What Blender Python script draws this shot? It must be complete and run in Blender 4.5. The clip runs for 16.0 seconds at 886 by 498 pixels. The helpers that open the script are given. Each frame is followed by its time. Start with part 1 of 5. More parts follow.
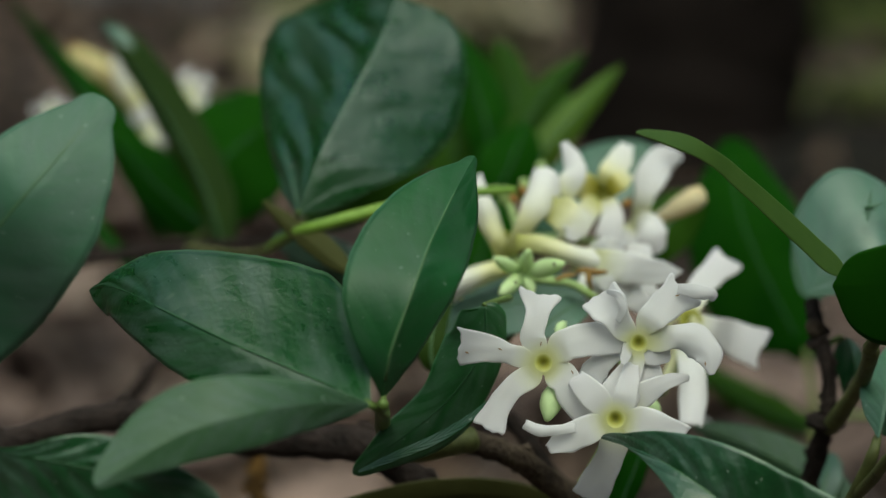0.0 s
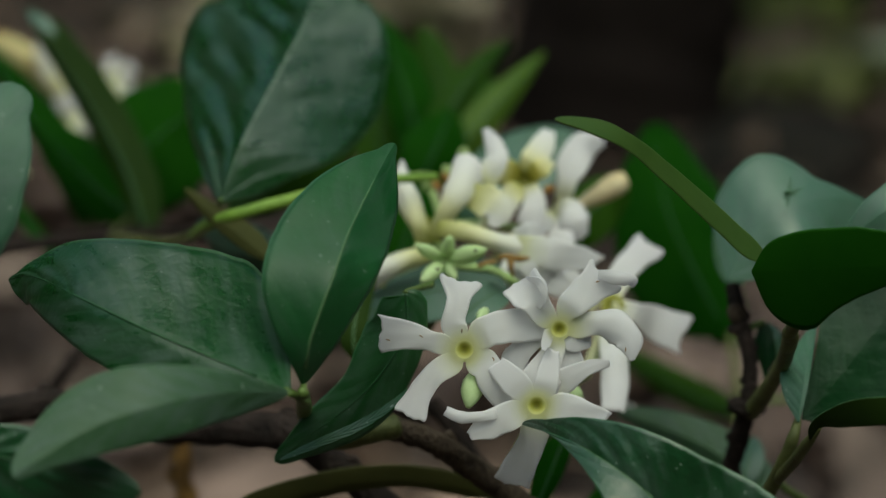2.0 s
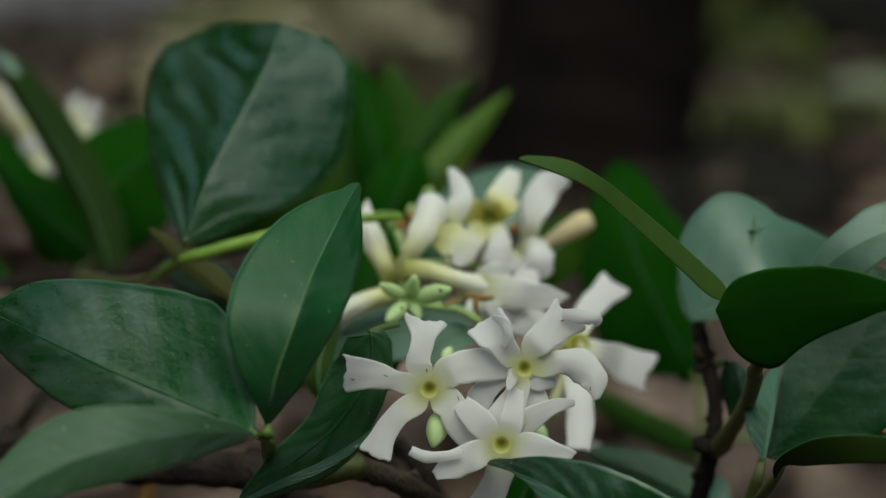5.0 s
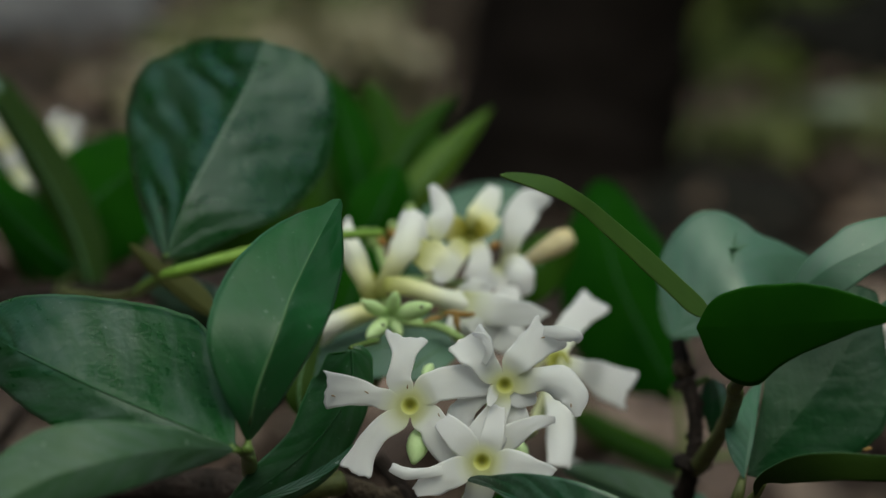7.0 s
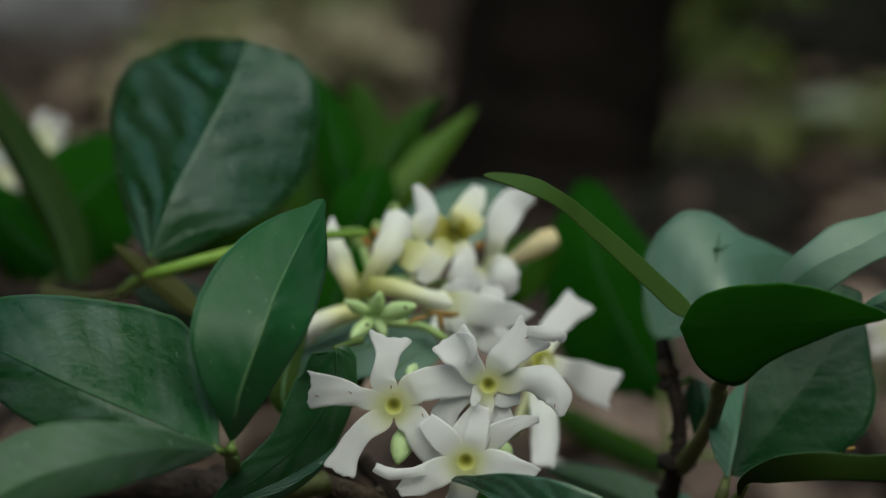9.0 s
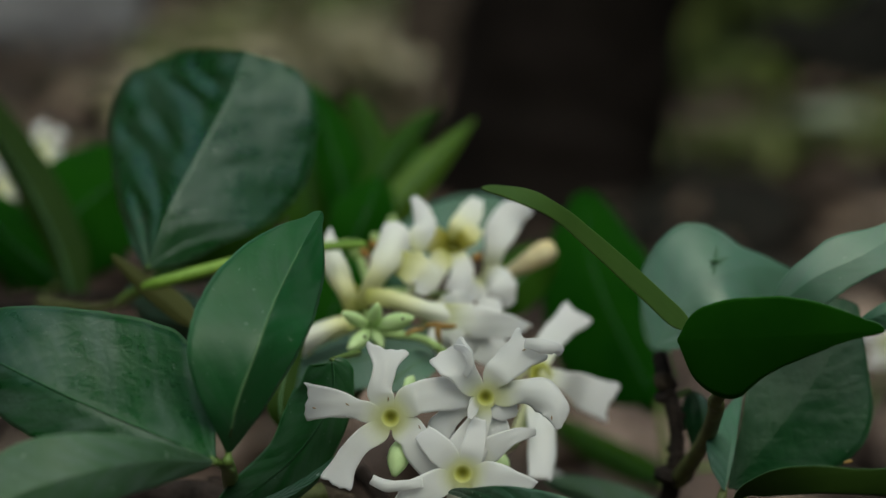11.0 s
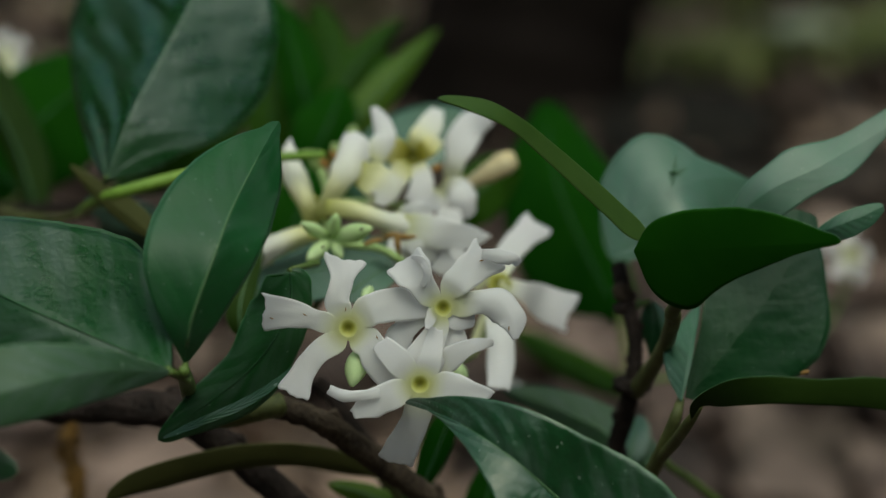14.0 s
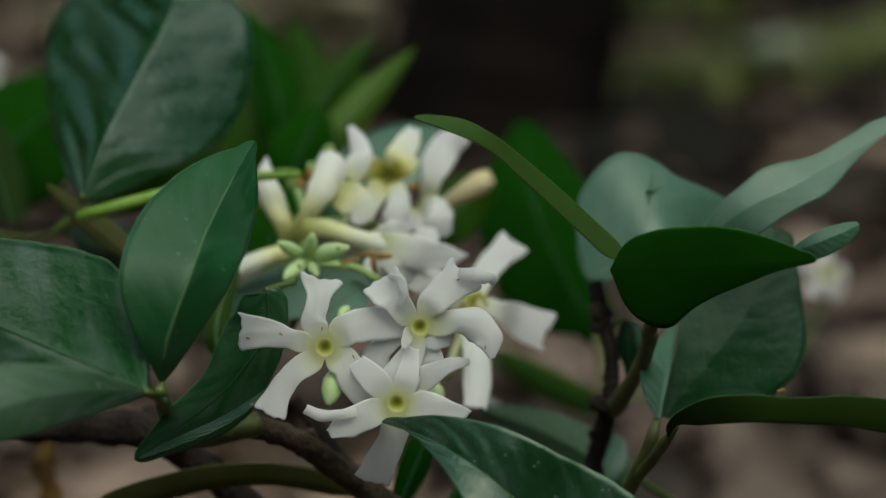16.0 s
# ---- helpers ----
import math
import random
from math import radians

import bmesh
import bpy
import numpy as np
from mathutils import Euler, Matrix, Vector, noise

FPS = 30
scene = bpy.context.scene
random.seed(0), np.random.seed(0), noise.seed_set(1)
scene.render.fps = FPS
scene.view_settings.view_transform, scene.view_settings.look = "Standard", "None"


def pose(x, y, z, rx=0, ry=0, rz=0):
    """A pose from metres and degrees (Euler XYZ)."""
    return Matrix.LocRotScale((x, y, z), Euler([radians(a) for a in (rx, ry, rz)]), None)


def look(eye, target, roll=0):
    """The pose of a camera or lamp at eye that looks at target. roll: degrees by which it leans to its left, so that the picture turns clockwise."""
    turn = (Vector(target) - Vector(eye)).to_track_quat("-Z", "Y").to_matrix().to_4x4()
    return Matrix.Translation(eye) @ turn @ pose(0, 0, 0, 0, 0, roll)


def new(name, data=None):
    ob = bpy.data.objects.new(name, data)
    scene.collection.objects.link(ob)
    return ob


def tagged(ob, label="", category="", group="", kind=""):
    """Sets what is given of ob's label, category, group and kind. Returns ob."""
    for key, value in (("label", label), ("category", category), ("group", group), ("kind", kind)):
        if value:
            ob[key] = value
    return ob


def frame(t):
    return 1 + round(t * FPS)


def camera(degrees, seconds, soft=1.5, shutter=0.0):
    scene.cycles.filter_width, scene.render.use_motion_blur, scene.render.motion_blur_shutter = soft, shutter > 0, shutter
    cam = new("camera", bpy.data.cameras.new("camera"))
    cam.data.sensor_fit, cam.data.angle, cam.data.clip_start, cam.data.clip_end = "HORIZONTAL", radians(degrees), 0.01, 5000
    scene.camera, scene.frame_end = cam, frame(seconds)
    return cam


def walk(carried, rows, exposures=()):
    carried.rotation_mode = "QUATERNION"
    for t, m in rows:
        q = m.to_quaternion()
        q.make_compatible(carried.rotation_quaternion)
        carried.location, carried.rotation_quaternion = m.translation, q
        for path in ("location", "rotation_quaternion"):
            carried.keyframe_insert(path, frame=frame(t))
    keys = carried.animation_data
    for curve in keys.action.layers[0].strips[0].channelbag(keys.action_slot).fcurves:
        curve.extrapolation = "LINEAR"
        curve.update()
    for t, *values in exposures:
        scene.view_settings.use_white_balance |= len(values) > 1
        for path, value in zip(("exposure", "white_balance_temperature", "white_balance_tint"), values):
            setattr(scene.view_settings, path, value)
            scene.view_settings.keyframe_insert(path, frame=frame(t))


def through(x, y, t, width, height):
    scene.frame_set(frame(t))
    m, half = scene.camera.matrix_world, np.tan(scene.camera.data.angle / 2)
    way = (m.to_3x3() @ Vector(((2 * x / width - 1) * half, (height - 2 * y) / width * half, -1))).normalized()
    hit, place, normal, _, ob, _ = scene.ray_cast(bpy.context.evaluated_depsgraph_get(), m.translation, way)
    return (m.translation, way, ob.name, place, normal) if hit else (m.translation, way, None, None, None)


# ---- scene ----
cam = camera(20.0, 16.0, soft=1.4)
cam.data.dof.use_dof = True
cam.data.dof.focus_distance = 0.389
cam.data.dof.aperture_fstop = 13.0
PATH = [
    (0, pose(-0.00301, -0.00003, 0.44985, 79.004, 0.190, 2.496)),
    (0.5, pose(-0.00174, -0.00011, 0.44939, 78.917, 0.056, 2.044)),
    (1, pose(-0.00049, 0.00010, 0.45058, 78.556, 0.518, 1.434)),
    (1.5, pose(-0.00041, 0.00008, 0.45048, 78.479, 0.492, 1.146)),
    (2, pose(-0.00086, 0.00006, 0.45032, 78.638, 0.170, 0.973)),
    (2.5, pose(-0.00126, 0.00008, 0.45044, 78.656, 0.190, 0.960)),
    (3, pose(-0.00102, 0.00005, 0.45028, 78.770, 0.240, 1.244)),
    (3.5, pose(-0.00086, 0.00012, 0.45066, 79.091, 0.292, 0.933)),
    (4, pose(-0.00045, 0.00011, 0.45065, 79.379, 0.303, 0.556)),
    (6.3, pose(-0.00022, 0.00001, 0.45005, 79.672, 0.082, -0.128)),
    (6.5, pose(-0.00011, 0.00003, 0.45019, 79.808, 0.125, -0.268)),
    (7, pose(-0.00046, 0.00002, 0.45010, 79.946, -0.086, -0.183)),
    (7.5, pose(-0.00000, -0.00000, 0.45000, 80.000, -0.010, 0.001)),
    (8, pose(0.00038, 0.00006, 0.45035, 79.960, 0.079, -0.408)),
    (8.5, pose(0.00009, 0.00006, 0.45033, 79.929, 0.008, -0.436)),
    (9, pose(0.00009, 0.00003, 0.45019, 79.935, -0.107, -0.475)),
    (9.2, pose(-0.00009, -0.00002, 0.44989, 80.176, 0.035, -0.680)),
    (11.3, pose(0.00083, 0.00014, 0.45080, 80.102, -0.388, -0.288)),
    (11.5, pose(0.00281, 0.00004, 0.45025, 79.860, -0.544, 0.423)),
    (12, pose(0.00333, 0.00011, 0.45063, 78.719, -0.121, 0.027)),
    (12.5, pose(0.00307, 0.00012, 0.45070, 77.685, -0.240, -0.667)),
    (13, pose(0.00320, 0.00015, 0.45087, 77.753, -0.376, -0.980)),
    (13.5, pose(0.00304, 0.00013, 0.45077, 78.061, -0.513, -0.924)),
    (14, pose(0.00305, 0.00012, 0.45067, 78.107, -0.444, -1.019)),
    (14.5, pose(0.00316, 0.00012, 0.45068, 78.192, -0.331, -1.095)),
    (15, pose(0.00338, 0.00013, 0.45072, 78.121, -0.495, -0.830)),
    (15.5, pose(0.00322, 0.00013, 0.45072, 78.370, -0.449, -1.309)),
    (16, pose(0.00324, 0.00014, 0.45079, 78.530, -0.454, -1.539)),
]
walk(cam, PATH, exposures=[(0, 0.22, 6860, -9), (1.5, 0.04, 6860, -9), (2.0, -0.07, 6860, -9), (12, -0.13, 6860, -9), (16, -0.18, 6860, -9)])

# ---- world and sun: bright shade under an open canopy ----
world = bpy.data.worlds.new("sky")
scene.world = world
world.use_nodes = True
wn, wl_ = world.node_tree.nodes, world.node_tree.links
sky = wn.new("ShaderNodeTexSky")
sky.sky_type, sky.sun_disc = "NISHITA", False
sky.sun_elevation, sky.sun_rotation = radians(63), radians(169)
sky.dust_density, sky.ozone_density = 3.0, 0.6
wn["Background"].inputs["Strength"].default_value = 0.14
wl_.new(sky.outputs["Color"], wn["Background"].inputs["Color"])
sun = new("sun", bpy.data.lights.new("sun", "SUN"))
sun.data.energy, sun.data.angle, sun.data.color = 2.5, radians(85), (0.96, 0.97, 0.93)
sun.matrix_world = look((0.10, -0.50, 1.0), (0, 0, 0))


# ---- materials ----
def nodes_of(name):
    m = bpy.data.materials.new(name)
    m.use_nodes = True
    return m, m.node_tree.nodes, m.node_tree.links, m.node_tree.nodes["Principled BSDF"]


def math_node(n, l, op, a, b=None, c=None):
    q = n.new("ShaderNodeMath")
    q.operation = op
    for i, v in enumerate((a, b, c)):
        if v is None:
            continue
        if isinstance(v, (int, float)):
            q.inputs[i].default_value = v
        else:
            l.new(v, q.inputs[i])
    return q.outputs[0]


def ramp(n, l, fac, stops):
    r = n.new("ShaderNodeValToRGB")
    e = r.color_ramp.elements
    e[0].position, e[0].color = stops[0][0], (*stops[0][1], 1)
    e[1].position, e[1].color = stops[-1][0], (*stops[-1][1], 1)
    for p, col in stops[1:-1]:
        e.new(p).color = (*col, 1)
    l.new(fac, r.inputs[0])
    return r.outputs[0]


def noise_of(n, l, scale, detail=4.0, vec=None, rough=0.55):
    t = n.new("ShaderNodeTexNoise")
    t.inputs["Scale"].default_value, t.inputs["Detail"].default_value, t.inputs["Roughness"].default_value = scale, detail, rough
    if vec is None:
        vec = n.new("ShaderNodeNewGeometry").outputs["Position"]
    l.new(vec, t.inputs["Vector"])
    return t.outputs["Fac"]


def mix_col(n, l, fac, a, b, kind="MIX"):
    q = n.new("ShaderNodeMix")
    q.data_type, q.blend_type = "RGBA", kind
    for sock, v in ((q.inputs[0], fac), (q.inputs[6], a), (q.inputs[7], b)):
        if isinstance(v, tuple):
            sock.default_value = (*v, 1)
        elif isinstance(v, (int, float)):
            sock.default_value = v
        else:
            l.new(v, sock)
    return q.outputs[2]


def bump_of(n, l, bsdf, height, strength, dist):
    b = n.new("ShaderNodeBump")
    b.inputs["Strength"].default_value, b.inputs["Distance"].default_value = strength, dist
    l.new(height, b.inputs["Height"])
    l.new(b.outputs[0], bsdf.inputs["Normal"])


def leaf_material(name, dark, light, vein, rough, through_col, through_amount, spec=0.5, dust=0.0, bloom=0.0, pucker=0.16):
    """Waxy leaf: mottled green, pale side veins along the blade's own u (across) and v (along), specks of dust, light
    passing through. bloom sets how much streaky sky sheen is mixed into the colour.
    """
    m, n, l, p = nodes_of(name)
    uv = n.new("ShaderNodeUVMap").outputs[0]
    sep = n.new("ShaderNodeSeparateXYZ")
    l.new(uv, sep.inputs[0])
    across = math_node(n, l, "ABSOLUTE", math_node(n, l, "MULTIPLY_ADD", sep.outputs[0], 2.0, -1.0))
    phase = math_node(n, l, "MULTIPLY_ADD", sep.outputs[1], 9.0, math_node(n, l, "MULTIPLY", across, -1.7))
    wob = math_node(n, l, "MULTIPLY", noise_of(n, l, 90, 2), 0.6)
    wave = math_node(n, l, "ABSOLUTE", math_node(n, l, "SINE", math_node(n, l, "MULTIPLY", math_node(n, l, "ADD", phase, wob), 3.14159)))
    line = math_node(n, l, "POWER", math_node(n, l, "SUBTRACT", 1.0, wave), 14.0)
    line = math_node(n, l, "MULTIPLY", line, math_node(n, l, "SUBTRACT", 1.0, across))
    mid = math_node(n, l, "POWER", math_node(n, l, "SUBTRACT", 1.0, across), 60.0)
    veins = math_node(n, l, "MAXIMUM", math_node(n, l, "MULTIPLY", line, 0.35), math_node(n, l, "MULTIPLY", mid, 0.45))
    info = n.new("ShaderNodeObjectInfo").outputs["Random"]
    mott = noise_of(n, l, 140, 5)
    fac = math_node(n, l, "ADD", math_node(n, l, "MULTIPLY", mott, 0.75), math_node(n, l, "MULTIPLY", info, 0.35))
    col = ramp(n, l, fac, [(0.25, dark), (0.85, light)])
    # streaks of grey sky sheen, painted into the base colour along the veins
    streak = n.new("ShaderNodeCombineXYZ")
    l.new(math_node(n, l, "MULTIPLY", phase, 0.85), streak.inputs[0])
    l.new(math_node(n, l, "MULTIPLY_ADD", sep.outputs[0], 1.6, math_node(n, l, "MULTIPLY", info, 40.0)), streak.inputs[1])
    painted_sheen = math_node(n, l, "MULTIPLY_ADD", noise_of(n, l, 1.7, 5, streak.outputs[0], 0.62), 0.7, math_node(n, l, "MULTIPLY", noise_of(n, l, 60, 3), 0.4))
    painted_sheen = ramp(n, l, painted_sheen, [(0.50, (0, 0, 0)), (0.68, (1, 1, 1))])
    col = mix_col(n, l, math_node(n, l, "MULTIPLY", painted_sheen, bloom), col, (0.090, 0.128, 0.116))
    col = mix_col(n, l, veins, col, vein)
    edge_line = math_node(n, l, "MULTIPLY", math_node(n, l, "GREATER_THAN", across, 0.968), 0.6)
    col = mix_col(n, l, edge_line, col, tuple(1.5 * c + 0.03 for c in vein))
    if dust:
        spots = math_node(n, l, "GREATER_THAN", noise_of(n, l, 1300, 1), 0.755)
        col = mix_col(n, l, math_node(n, l, "MULTIPLY", spots, dust), col, (0.35, 0.4, 0.36))
    l.new(col, p.inputs["Base Color"])
    rg = math_node(n, l, "ADD", math_node(n, l, "MULTIPLY_ADD", noise_of(n, l, 220, 4), 0.22, rough - 0.11), math_node(n, l, "MULTIPLY", painted_sheen, 0.12))
    l.new(rg, p.inputs["Roughness"])
    p.inputs["Specular IOR Level"].default_value = spec
    relief = math_node(n, l, "ADD", math_node(n, l, "MULTIPLY", noise_of(n, l, 380, 4), 0.9), math_node(n, l, "MULTIPLY", wave, 0.35))
    relief = math_node(n, l, "MULTIPLY_ADD", noise_of(n, l, 130, 3), 1.4, relief)
    net = n.new("ShaderNodeTexVoronoi")
    net.feature = "DISTANCE_TO_EDGE"
    net.inputs["Scale"].default_value = 420
    l.new(n.new("ShaderNodeTexCoord").outputs["Object"], net.inputs["Vector"])
    cells = math_node(n, l, "MINIMUM", math_node(n, l, "MULTIPLY", net.outputs["Distance"], 5.0), 1.0)
    relief = math_node(n, l, "MULTIPLY_ADD", cells, 0.12, relief)
    bump_of(n, l, p, relief, pucker * 0.95, 0.0005)
    tr = n.new("ShaderNodeBsdfTranslucent")
    l.new(mix_col(n, l, mott, tuple(0.75 * v for v in through_col), through_col), tr.inputs["Color"])
    mx = n.new("ShaderNodeMixShader")
    mx.inputs[0].default_value = through_amount
    l.new(p.outputs[0], mx.inputs[1])
    l.new(tr.outputs[0], mx.inputs[2])
    l.new(mx.outputs[0], n["Material Output"].inputs[0])
    return m


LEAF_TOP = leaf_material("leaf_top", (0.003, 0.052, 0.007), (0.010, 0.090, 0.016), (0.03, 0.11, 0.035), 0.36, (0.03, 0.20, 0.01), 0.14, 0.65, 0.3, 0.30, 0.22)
LEAF_DEEP = leaf_material("leaf_deep_green", (0.003, 0.033, 0.005), (0.008, 0.054, 0.010), (0.02, 0.075, 0.03), 0.27, (0.02, 0.12, 0.01), 0.08, 0.72, 0.3, 0.22, 0.25)
LEAF_BLUE = leaf_material("leaf_blue_green", (0.003, 0.031, 0.006), (0.010, 0.053, 0.013), (0.03, 0.08, 0.03), 0.28, (0.03, 0.16, 0.02), 0.10, 0.46, 0.2, 0.40, 0.34)
LEAF_SLATE = leaf_material("leaf_slate_green", (0.003, 0.027, 0.007), (0.009, 0.046, 0.014), (0.014, 0.052, 0.018), 0.34, (0.03, 0.16, 0.02), 0.10, 0.24, 0.15, 0.12, 0.40)
LEAF_SATIN = leaf_material("leaf_satin_green", (0.003, 0.042, 0.008), (0.009, 0.072, 0.017), (0.03, 0.10, 0.045), 0.46, (0.03, 0.20, 0.01), 0.10, 0.46, 0.25, 0.16, 0.18)
LEAF_BRONZE = leaf_material("leaf_bronze_green", (0.046, 0.050, 0.014), (0.070, 0.072, 0.022), (0.070, 0.074, 0.024), 0.6, (0.08, 0.10, 0.01), 0.2, 0.15, pucker=0.05)
LEAF_PUCKER = leaf_material("leaf_puckered", (0.003, 0.040, 0.010), (0.010, 0.070, 0.020), (0.03, 0.09, 0.04), 0.34, (0.03, 0.16, 0.01), 0.10, 0.80, 0.7, 0.42, 0.50)
# pale blue-grey of the reflected sky, put into the base colour
LEAF_SHEEN_PAINTED = leaf_material("leaf_sheen_painted", (0.034, 0.090, 0.053), (0.064, 0.144, 0.094), (0.066, 0.142, 0.092), 0.42, (0.05, 0.2, 0.03), 0.10, 0.8, 0.15, 0.4, 0.07)
LEAF_EDGE = leaf_material("leaf_mid_green", (0.028, 0.090, 0.050), (0.052, 0.132, 0.078), (0.06, 0.13, 0.08), 0.5, (0.05, 0.2, 0.03), 0.10, 0.45, 0.4, 0.4, 0.25)
LEAF_PALE = leaf_material("leaf_pale", (0.024, 0.066, 0.027), (0.041, 0.098, 0.044), (0.07, 0.12, 0.065), 0.50, (0.05, 0.2, 0.03), 0.12, 0.38, 0.5, 0.45, 0.3)
LEAF_UNDER = leaf_material("leaf_underside", (0.004, 0.037, 0.001), (0.010, 0.058, 0.002), (0.011, 0.062, 0.003), 0.75, (0.025, 0.18, 0.002), 0.24, 0.05, pucker=0.06)
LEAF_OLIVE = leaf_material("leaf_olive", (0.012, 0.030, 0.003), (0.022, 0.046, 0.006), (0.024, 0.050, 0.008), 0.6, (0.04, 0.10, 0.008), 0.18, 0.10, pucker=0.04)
LEAF_LIME = leaf_material("leaf_lime", (0.050, 0.110, 0.020), (0.080, 0.150, 0.032), (0.085, 0.155, 0.036), 0.5, (0.26, 0.38, 0.03), 0.40, 0.35, pucker=0.04)
LEAF_YOUNG = leaf_material("leaf_young", (0.045, 0.100, 0.008), (0.080, 0.155, 0.016), (0.12, 0.19, 0.04), 0.5, (0.16, 0.30, 0.015), 0.35, 0.25)
LEAF_BACK = leaf_material("leaf_yellow_green", (0.016, 0.056, 0.002), (0.030, 0.082, 0.004), (0.05, 0.10, 0.01), 0.65, (0.09, 0.22, 0.005), 0.30, 0.12)


def petal_material(name, stops, through=0.45):
    m, n, l, p = nodes_of(name)
    sep = n.new("ShaderNodeSeparateXYZ")
    l.new(n.new("ShaderNodeUVMap").outputs[0], sep.inputs[0])
    grain = noise_of(n, l, 260, 4)
    along = math_node(n, l, "ADD", sep.outputs[1], math_node(n, l, "MULTIPLY_ADD", grain, 0.14, -0.07))
    col = ramp(n, l, along, stops)
    spots = math_node(n, l, "GREATER_THAN", noise_of(n, l, 520, 1), 0.79)
    col = mix_col(n, l, math_node(n, l, "MULTIPLY", spots, 0.5), col, (0.45, 0.30, 0.16))
    l.new(col, p.inputs["Base Color"])
    p.inputs["Roughness"].default_value, p.inputs["Specular IOR Level"].default_value = 0.55, 0.3
    p.inputs["Subsurface Weight"].default_value, p.inputs["Subsurface Scale"].default_value = 0.15, 0.003
    p.inputs["Subsurface Radius"].default_value = (1.0, 1.0, 0.8)
    streak = n.new("ShaderNodeMapping")
    streak.inputs["Scale"].default_value = (14, 1.5, 1)
    l.new(n.new("ShaderNodeUVMap").outputs[0], streak.inputs["Vector"])
    bump_of(n, l, p, noise_of(n, l, 1.6, 3, streak.outputs[0]), 0.06, 0.0004)
    tr = n.new("ShaderNodeBsdfTranslucent")
    l.new(col, tr.inputs["Color"])
    mx = n.new("ShaderNodeMixShader")
    mx.inputs[0].default_value = through
    l.new(p.outputs[0], mx.inputs[1])
    l.new(tr.outputs[0], mx.inputs[2])
    l.new(mx.outputs[0], n["Material Output"].inputs[0])
    return m


def plain_material(name, dark, light, scale, rough=0.6, bump=0.4, dist=0.001, detail=6.0, spec=0.3, through_amount=0.0):
    m, n, l, p = nodes_of(name)
    a, b = noise_of(n, l, scale, detail), noise_of(n, l, scale * 6, 4)
    fac = math_node(n, l, "MULTIPLY_ADD", b, 0.4, math_node(n, l, "MULTIPLY", a, 0.65))
    l.new(ramp(n, l, fac, [(0.35, dark), (0.68, light)]), p.inputs["Base Color"])
    p.inputs["Specular IOR Level"].default_value = spec
    l.new(math_node(n, l, "MULTIPLY_ADD", b, 0.25, rough - 0.12), p.inputs["Roughness"])
    bump_of(n, l, p, fac, bump, dist)
    if through_amount:
        tr = n.new("ShaderNodeBsdfTranslucent")
        tr.inputs["Color"].default_value = (*light, 1)
        mx = n.new("ShaderNodeMixShader")
        mx.inputs[0].default_value = through_amount
        l.new(p.outputs[0], mx.inputs[1])
        l.new(tr.outputs[0], mx.inputs[2])
        l.new(mx.outputs[0], n["Material Output"].inputs[0])
    return m


def island_material(name, stops, rough=0.7, scale=60.0, patch=2.2, tone_low=0.22):
    """One joined layer of many loose pieces, each with a colour of its own."""
    m, n, l, p = nodes_of(name)
    g = n.new("ShaderNodeNewGeometry")
    col = ramp(n, l, g.outputs["Random Per Island"], stops)
    grain = noise_of(n, l, scale, 5)
    # coarse noise darkens whole patches of the layer
    patch_tone = ramp(n, l, noise_of(n, l, patch, 2), [(0.36, (tone_low, tone_low, tone_low)), (0.62, (1.0, 1.0, 1.0))])
    col = mix_col(n, l, grain, mix_col(n, l, 0.45, col, (0.02, 0.015, 0.012)), col)
    l.new(mix_col(n, l, 1.0, col, patch_tone, "MULTIPLY"), p.inputs["Base Color"])
    p.inputs["Roughness"].default_value, p.inputs["Specular IOR Level"].default_value = rough, 0.3
    bump_of(n, l, p, grain, 0.4, 0.002)
    return m


PETAL = petal_material("petal_white", [(0.0, (0.66, 0.67, 0.33)), (0.08, (0.79, 0.80, 0.56)), (0.2, (0.84, 0.845, 0.76)), (0.34, (0.85, 0.845, 0.85)), (1.0, (0.85, 0.84, 0.87))], 0.52)
THROAT = petal_material("throat", [(0.0, (0.13, 0.13, 0.012)), (0.3, (0.20, 0.20, 0.02)), (0.55, (0.34, 0.34, 0.06)), (0.8, (0.52, 0.53, 0.17)), (1.0, (0.66, 0.67, 0.33))], 0.2)
PETAL_PLAIN = petal_material("petal_white_plain", [(0.0, (0.84, 0.835, 0.845)), (1.0, (0.85, 0.84, 0.87))], 0.52)
PETAL_CREAM = petal_material("petal_cream", [(0.0, (0.48, 0.50, 0.13)), (0.15, (0.66, 0.66, 0.29)), (0.38, (0.80, 0.79, 0.52)), (0.58, (0.80, 0.80, 0.70)), (1.0, (0.83, 0.82, 0.84))], 0.35)
PETAL_YELLOW = petal_material("petal_yellow", [(0.0, (0.34, 0.31, 0.03)), (0.3, (0.62, 0.58, 0.13)), (0.65, (0.80, 0.77, 0.38)), (1.0, (0.86, 0.85, 0.68))])
CALYX = plain_material("calyx_green", (0.28, 0.40, 0.14), (0.42, 0.54, 0.24), 220, 0.5, 0.2, 0.0005, through_amount=0.2)
TUBE = plain_material("tube_cream", (0.60, 0.62, 0.34), (0.76, 0.77, 0.55), 160, 0.5, 0.15, 0.0004, through_amount=0.25)
BUD = plain_material("bud_green", (0.48, 0.64, 0.30), (0.64, 0.78, 0.45), 220, 0.45, 0.2, 0.0005, through_amount=0.3)
PEACH = plain_material("bud_peach", (0.64, 0.52, 0.28), (0.78, 0.70, 0.48), 200, 0.55, 0.2, 0.0004, through_amount=0.25)
DRIED = plain_material("dried_brown", (0.18, 0.08, 0.02), (0.36, 0.20, 0.06), 400, 0.8, 0.6, 0.001)
